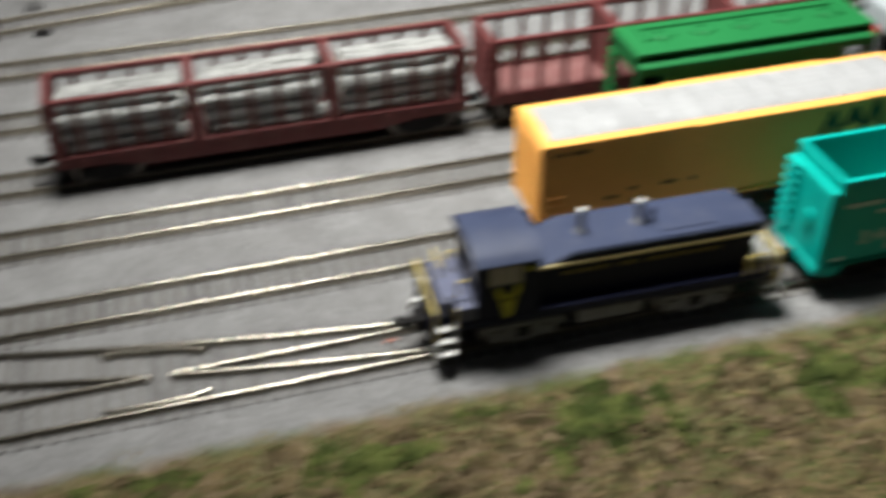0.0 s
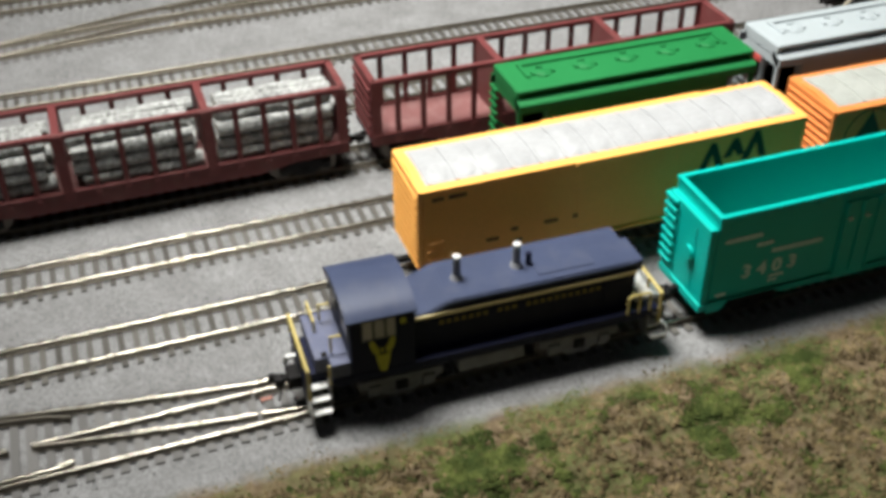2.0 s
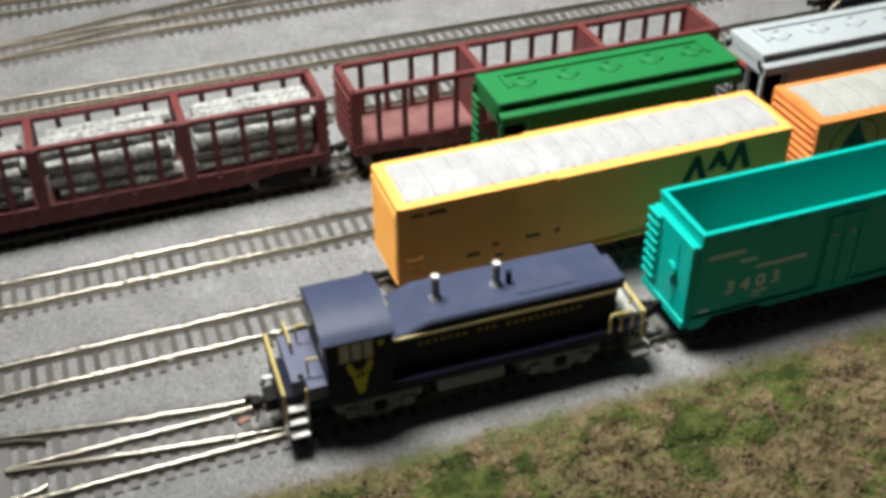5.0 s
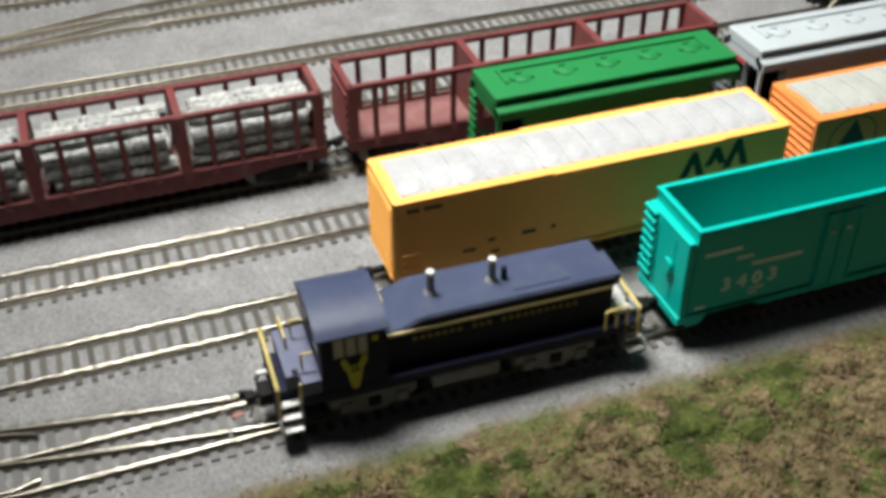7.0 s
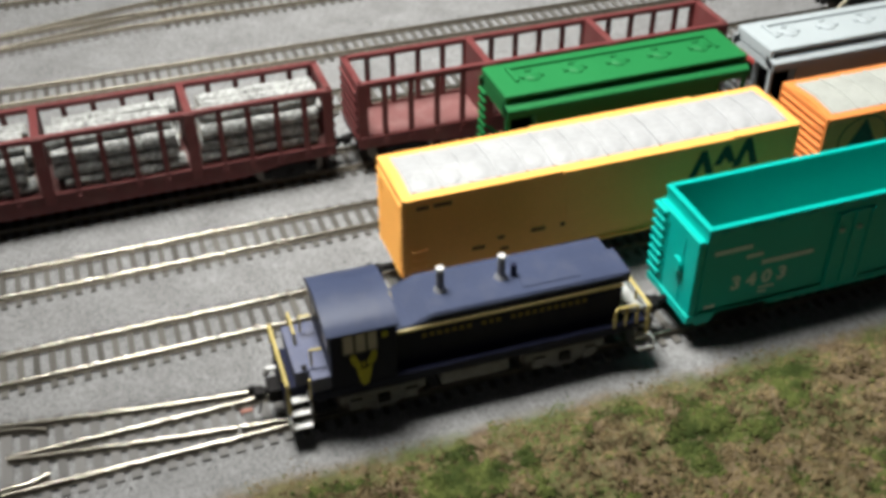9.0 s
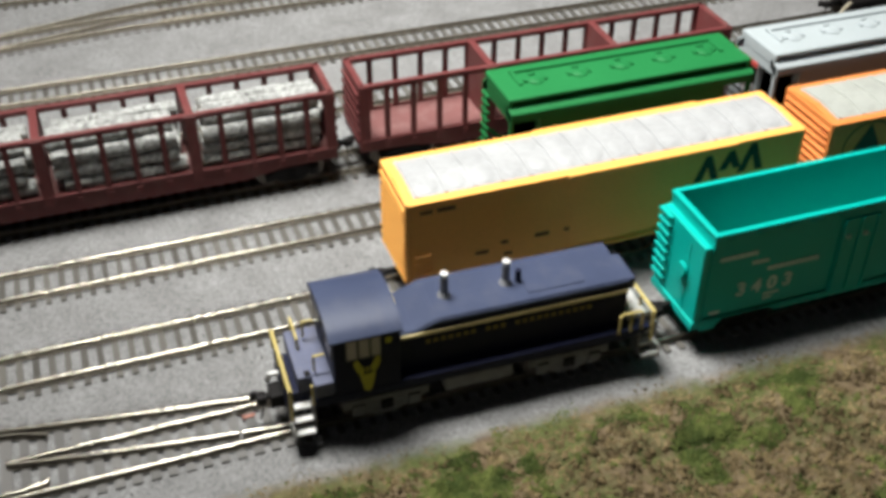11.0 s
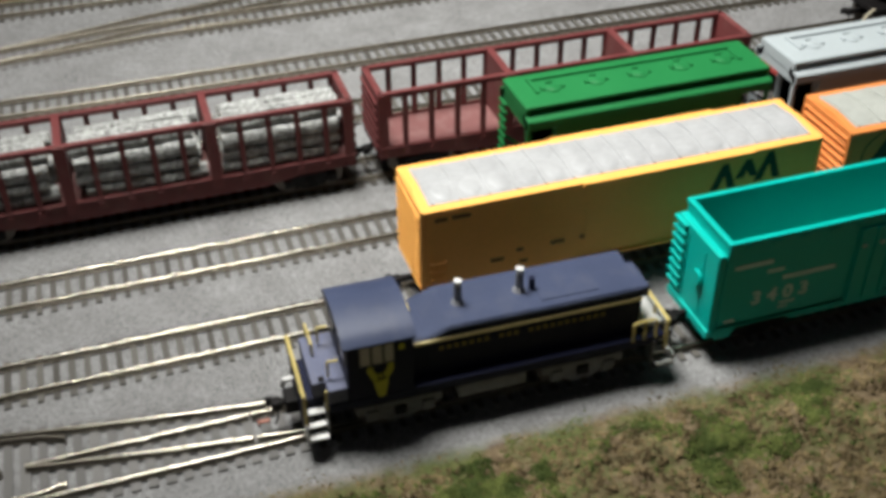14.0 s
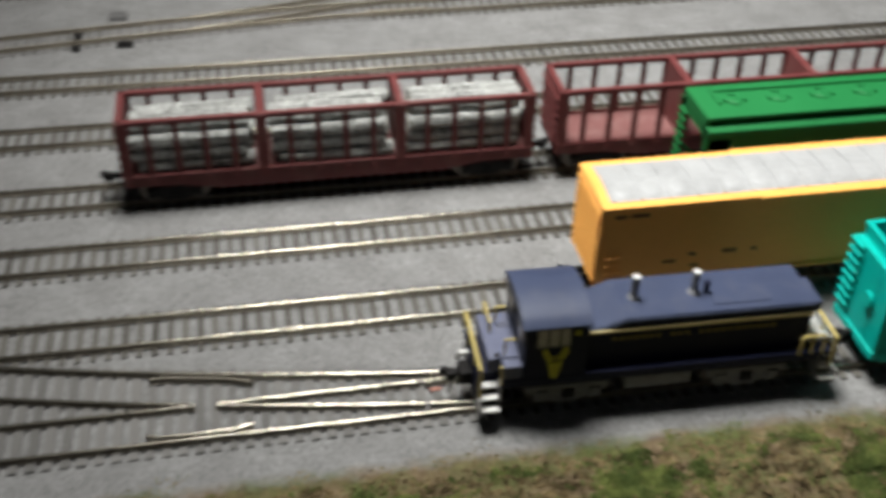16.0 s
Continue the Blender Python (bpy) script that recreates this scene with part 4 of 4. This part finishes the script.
    prism(bm, [(a, 0.0185), (a, low), (r0, low), (r1, topz - 0.0022), (b, topz - 0.0022), (b, 0.0185)], "y", -hw, hw)
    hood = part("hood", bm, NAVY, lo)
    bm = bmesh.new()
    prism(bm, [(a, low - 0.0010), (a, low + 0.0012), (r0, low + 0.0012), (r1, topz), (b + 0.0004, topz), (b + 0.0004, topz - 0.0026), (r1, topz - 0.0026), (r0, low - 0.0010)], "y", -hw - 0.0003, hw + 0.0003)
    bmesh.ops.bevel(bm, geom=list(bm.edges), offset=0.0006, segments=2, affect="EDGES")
    part("hood_roof", bm, ROOFBLUE, hood, "paler blue hood top")
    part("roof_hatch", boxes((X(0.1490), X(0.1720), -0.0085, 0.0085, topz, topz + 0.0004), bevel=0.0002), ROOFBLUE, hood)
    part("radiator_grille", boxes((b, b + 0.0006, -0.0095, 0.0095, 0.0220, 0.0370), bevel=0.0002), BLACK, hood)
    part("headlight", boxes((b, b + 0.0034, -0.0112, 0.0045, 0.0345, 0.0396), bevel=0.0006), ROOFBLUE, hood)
    for i in range(8):
        xx = X(0.104) + i * 0.0102
        for s in (-1, 1):
            d = part("access_door", boxes((xx, xx + 0.0094, *sorted((s * hw, s * (hw + 0.00025))), 0.0200, 0.0335), bevel=0.0001), NAVY, hood)
            part("latch", boxes((xx + 0.0082, xx + 0.0088, *sorted((s * hw, s * (hw + 0.0006))), 0.0265, 0.0275)), NAVY, d)
    for s in (-1, 1):
        y0, y1 = sorted((s * hw, s * (hw + 0.0009)))
        bm = bmesh.new()
        box(bm, X(0.0985), X(0.1885), y0, y1, 0.0346, 0.0360, bevel=0.0002)
        part("stripe", bm, STRIPE, hood, "raised yellow handrail stripe")
    nm = []
    xx = X(0.1080)
    for k, wd in enumerate((0.0022,) * 7 + (0,) + (0.0022,) * 3 + (0,) + (0.0022,) * 11):
        if wd:
            nm.append((xx, xx + 0.0018, 0.0303, 0.0322))
        xx += 0.0029
    bars("small_lettering", nm, -hw - 0.0003, DULL, hood)
    for x in (0.1190, 0.1432):
        bm = bmesh.new()
        rod(bm, (X(x), 0, topz - 0.001), (X(x), 0, topz + 0.0085), 0.0016, 14, 0.0015)
        rod(bm, (X(x), 0, topz), (X(x), 0, topz + 0.0016), 0.0026, 14, 0.0018)
        st = part("exhaust_pipe", bm, DUSTY, hood, "dusty grey exhaust stack", smooth=True)
        bm = bmesh.new()
        rod(bm, (X(x), 0, topz + 0.0085), (X(x), 0, topz + 0.0101), 0.0016, 14)
        part("pipe_cap", bm, STEPS, st, "pale worn tip", smooth=True)
    bm = bmesh.new()
    rod(bm, (X(0.1480), -0.0005, topz), (X(0.1480), -0.0005, topz + 0.0052), 0.0012, 10)
    part("bell", bm, NAVY, hood, smooth=True)
    part("bell_bracket", boxes((X(0.0985), X(0.1015), 0.0035, 0.0090, low + 0.0010, low + 0.0030), bevel=0.0004), HANDRAIL, hood)
    # rear platform box beside the cab
    part("battery_box", boxes((X(0.0605), X(0.0730), -0.0108, 0.0155, 0.0185, 0.0252), (X(0.0655), X(0.0728), -0.0160, -0.0109, 0.0180, 0.0252), bevel=0.0005), PLATFORM, lo, "blue box on the end platform")
    # thin black block drawn for the dark square hole in the box top
    part("box_hole", boxes((X(0.0632), X(0.0654), -0.0104, -0.0080, 0.0250, 0.0258), bevel=0.0002), BLACK, lo)
    # pilots, steps and rails
    for s in (-1, 1):
        e = s * h
        pil = part("pilot", boxes((*sorted((e, e - s * 0.0016)), -0.0150, 0.0150, 0.0060, 0.0182), bevel=0.0003), STEEL if s > 0 else NAVY, lo)
        for sy in (-1, 1):
            y0, y1 = sorted((sy * 0.0112, sy * 0.0172))
            for k, z in enumerate((0.0068, 0.0105, 0.0142)):
                ya, yb = sorted((sy * (0.0164 - 0.0025 * k), sy * (0.0200 - 0.0028 * k)))
                part("step", boxes((*sorted((e - s * 0.0010, e - s * 0.0080)), ya, yb, z - 0.0005, z + 0.0005), bevel=0.0002), STEPS, pil, "worn silver step")
            part("step_side", boxes((*sorted((e, e - s * 0.0008)), *sorted((sy * 0.0118, sy * 0.0188)), 0.0042, 0.0098), bevel=0.0003), STEPS, pil)
            part("step_side", boxes((*sorted((e - s * 0.0082, e - s * 0.0090)), y0, y1, 0.0058, 0.0165), bevel=0.0002), STEEL, pil)
            if s > 0:
                bm = bmesh.new()
                g = e - s * 0.0082
                pipe(bm, [(g, sy * 0.0166, 0.0182), (g, sy * 0.0166, 0.0262), (g - 0.0010, sy * 0.0166, 0.0272), (g - 0.0084, sy * 0.0166, 0.0272), (g - 0.0094, sy * 0.0166, 0.0262), (g - 0.0094, sy * 0.0166, 0.0182)], 0.00060)
                rod(bm, (g - 0.0047, sy * 0.0166, 0.0182), (g - 0.0047, sy * 0.0166, 0.0272), 0.00055, 6)
                part("handrail", bm, HANDRAIL, lo)
            else:
                bm = bmesh.new()
                pipe(bm, [(e + 0.0085, sy * 0.0166, 0.0170), (e + 0.0085, sy * 0.0166, 0.0262)], 0.00050)
                pipe(bm, [(e + 0.0110, sy * 0.0095, 0.0262), (e + 0.0110, sy * 0.0095, 0.0330), (e + 0.0150, sy * 0.0095, 0.0330)], 0.00050)
                if sy > 0:
                    pipe(bm, [(e + 0.0078, 0.0165, 0.0200), (e + 0.0078, 0.0165, 0.0300), (e + 0.0078, 0.0045, 0.0300), (e + 0.0078, 0.0045, 0.0250)], 0.00050)
                part("handrail", bm, HANDRAIL, lo)
        bm = bmesh.new()
        q, far = (e - 0.0036, 0.0105) if s > 0 else (e + 0.0004, 0.0160)
        pipe(bm, [(q, -0.0168, 0.0120), (q, -0.0168, 0.0258), (q, far, 0.0262), (q, far, 0.0180)], 0.00075)
        for yy in (-0.0060, 0.0060):
            rod(bm, (q, yy, 0.0180), (q, yy, 0.0260), 0.00055, 6)
        part("end_rail", bm, HANDRAIL, lo, "yellow end railing")
        coupler(lo, e - s * 0.0005, s)
    for s in (-1, 1):
        part("draft_gear", boxes((s * (h + 0.002) - 0.003, s * (h + 0.002) + 0.003, -0.0040, 0.0040, 0.0066, 0.0128), bevel=0.0005), BLACK, lo)
    bm = bmesh.new()
    pipe(bm, [(h, 0.0045, 0.0150), (h + 0.004, 0.0050, 0.0115), (h + 0.003, 0.0055, 0.0070)], 0.0006)
    part("air_hose", bm, STEPS, lo)
    bm = bmesh.new()
    pipe(bm, [(-h, 0.0055, 0.0150), (-h - 0.0035, 0.0058, 0.0148), (-h - 0.0045, 0.0062, 0.0115)], 0.0011)
    part("air_hose", bm, STEPS, lo)
    part("end_platform", boxes((X(0.1905), X(0.2012), -0.0110, 0.0120, 0.0186, 0.0206), bevel=0.0005), STEPS, lo, "worn silver end platform")
    # tank and trucks
    part("fuel_tank", boxes((X(0.1145), X(0.1420), -0.0150, 0.0150, 0.0070, 0.0138), bevel=0.0010), STEEL, lo, "silver grey tank under the frame")
    for x in (0.0920, 0.1650):
        truck(lo, X(x), STEEL, 0.0142)
        for s in (-1, 1):
            bm = boxes((X(x) - 0.0165, X(x) + 0.0165, *sorted((s * 0.0132, s * 0.0150)), 0.0086, 0.0128), bevel=0.0006)
            sf = part("truck_beam", bm, STEEL, lo)
            for dx in (-0.0107, 0.0, 0.0107):
                part("journal", boxes((X(x) + dx - 0.0024, X(x) + dx + 0.0024, *sorted((s * 0.0146, s * 0.0160)), 0.0062, 0.0104), bevel=0.0005), BLACK if dx == 0 else STEEL, sf)
    return lo


locomotive()

# ---- black tank locomotive at the far right, only its end in view ----
dark = thing("black_tank_wagon", 0.505, Y_FIVE, 0, "black tank wagon with a pale end handrail on the far track", "freight car", "freight cars")
part("frame_sill", boxes((-0.052, 0.052, -0.014, 0.014, 0.0115, 0.0150), bevel=0.0004), BLACK, dark)
bm = bmesh.new()
rod(bm, (-0.044, 0, 0.0275), (0.046, 0, 0.0275), 0.0125, 24)
bmesh.ops.bevel(bm, geom=[e for e in bm.edges if abs(e.verts[0].co.x - e.verts[1].co.x) < 1e-6], offset=0.002, segments=2, affect="EDGES")
part("tank", bm, BLACK, dark, smooth=True)
bm = bmesh.new()
rod(bm, (0, 0, 0.038), (0, 0, 0.0455), 0.0055, 16)
part("dome", bm, BLACK, dark, smooth=True)
part("saddle", boxes((-0.040, -0.034, -0.011, 0.011, 0.0150, 0.0190), (0.034, 0.040, -0.011, 0.011, 0.0150, 0.0190), bevel=0.0004), BLACK, dark)
bm = bmesh.new()
pipe(bm, [(-0.052, -0.012, 0.0150), (-0.056, -0.012, 0.0120), (-0.0600, -0.012, 0.0060)], 0.0008)
part("handrail", bm, CUT, dark, "pale diagonal handrail")
for s in (-1, 1):
    truck(dark, s * 0.034)
    coupler(dark, s * 0.052, s)


# ---- loose ground cover ----
def clumps(name, count, region, keep, size, material, label, category, seed):
    """Many small jittered eight-sided crumbs joined into one mesh."""
    rr = random.Random(seed)
    base = [(1, 0, 0), (-1, 0, 0), (0, 1, 0), (0, -1, 0), (0, 0, 1), (0, 0, -0.5)]
    tri = [(0, 2, 4), (2, 1, 4), (1, 3, 4), (3, 0, 4), (2, 0, 5), (1, 2, 5), (3, 1, 5), (0, 3, 5)]
    verts, faces, made, tries = [], [], 0, 0
    while made < count and tries < count * 20:
        tries += 1
        x, y = rr.uniform(region[0], region[1]), rr.uniform(region[2], region[3])
        k = keep(x, y)
        if rr.random() > k:
            continue
        made += 1
        s = size[0] + (size[1] - size[0]) * rr.random() ** 2
        a = rr.uniform(0, math.tau)
        ca, sa = math.cos(a), math.sin(a)
        if seed < 23 and y > -0.096:
            s *= 0.55
        z = height(x, y) + s * 0.25
        i0 = len(verts)
        for u, v, w in base:
            j = rr.uniform(0.55, 1.25)
            verts.append((x + (u * ca - v * sa) * s * j, y + (u * sa + v * ca) * s * j, z + w * s * j * 0.8))
        faces += [tuple(i0 + q for q in f) for f in tri]
    me = bpy.data.meshes.new(name)
    me.from_pydata(verts, [], faces)
    me.materials.append(material)
    return tagged(new(name, me), label, category, kind="stuff")


def edge(x, y):
    v = Vector((x, y, 0))
    return y + 0.012 * noise.noise(v * 55) + 0.006 * noise.noise(v * 160)


def green_at(x, y):
    v = Vector((x, y, 0))
    band = math.exp(-((y + 0.114) / 0.015) ** 2)
    return 0.75 * noise.noise(v * 30 + Vector((5, 2, 0))) + 0.7 * noise.noise(v * 85) - 0.28 + 0.42 * band


def turf(x, y):
    e = edge(x, y)
    inside = min(1.0, max(0.0, (-0.0835 - e) / 0.012)) ** 1.5
    return inside * min(1.0, max(0.02, -0.02 + 1.5 * green_at(x, y)))


def soil(x, y):
    e = edge(x, y)
    inside = min(1.0, max(0.0, (-0.0835 - e) / 0.012)) ** 1.5
    return inside * min(1.0, max(0.18, 0.75 - 1.2 * green_at(x, y)))


TURF = island("turf_foam", (0.036, 0.054, 0.012), (0.120, 0.142, 0.038), blotch=1.15, own=0.6)
SOIL = island("brown_foam", (0.058, 0.042, 0.019), (0.225, 0.170, 0.086), blotch=1.15, own=0.6)
STONES = island("ballast_grains", (0.10, 0.098, 0.096), (0.31, 0.308, 0.305))
clumps("grass", 42000, (-0.16, 0.42, -0.22, -0.075), turf, (0.0003, 0.0014), TURF, "patchy green foam turf along the layout edge", "grass", 21)
clumps("soil", 62000, (-0.16, 0.42, -0.22, -0.074), soil, (0.0003, 0.0014), SOIL, "crumbly brown earth foam between the turf patches", "soil", 22)
clumps("grass", 7000, (-0.25, 0.25, 0.371, 0.48), lambda x, y: 1.0 if y > 0.378 else 0.25, (0.0007, 0.0022), SOIL, "dry tan turf behind the outermost track", "grass", 23)
clumps("ballast", 16000, (-0.20, 0.46, -0.088, 0.38), lambda x, y: 0.9, (0.00022, 0.00052), STONES, "loose grains of grey ballast", "ballast", 24)
DARKSTONE = island("dark_grains", (0.04, 0.038, 0.035), (0.10, 0.096, 0.09))
clumps("ballast", 3600, (-0.20, 0.46, -0.086, 0.37), lambda x, y: max(0.0, 0.5 + 1.5 * noise.noise(Vector((x * 40, y * 40, 3.0)))), (0.0003, 0.0007), DARKSTONE, "scattered darker grains in the ballast", "ballast", 25)
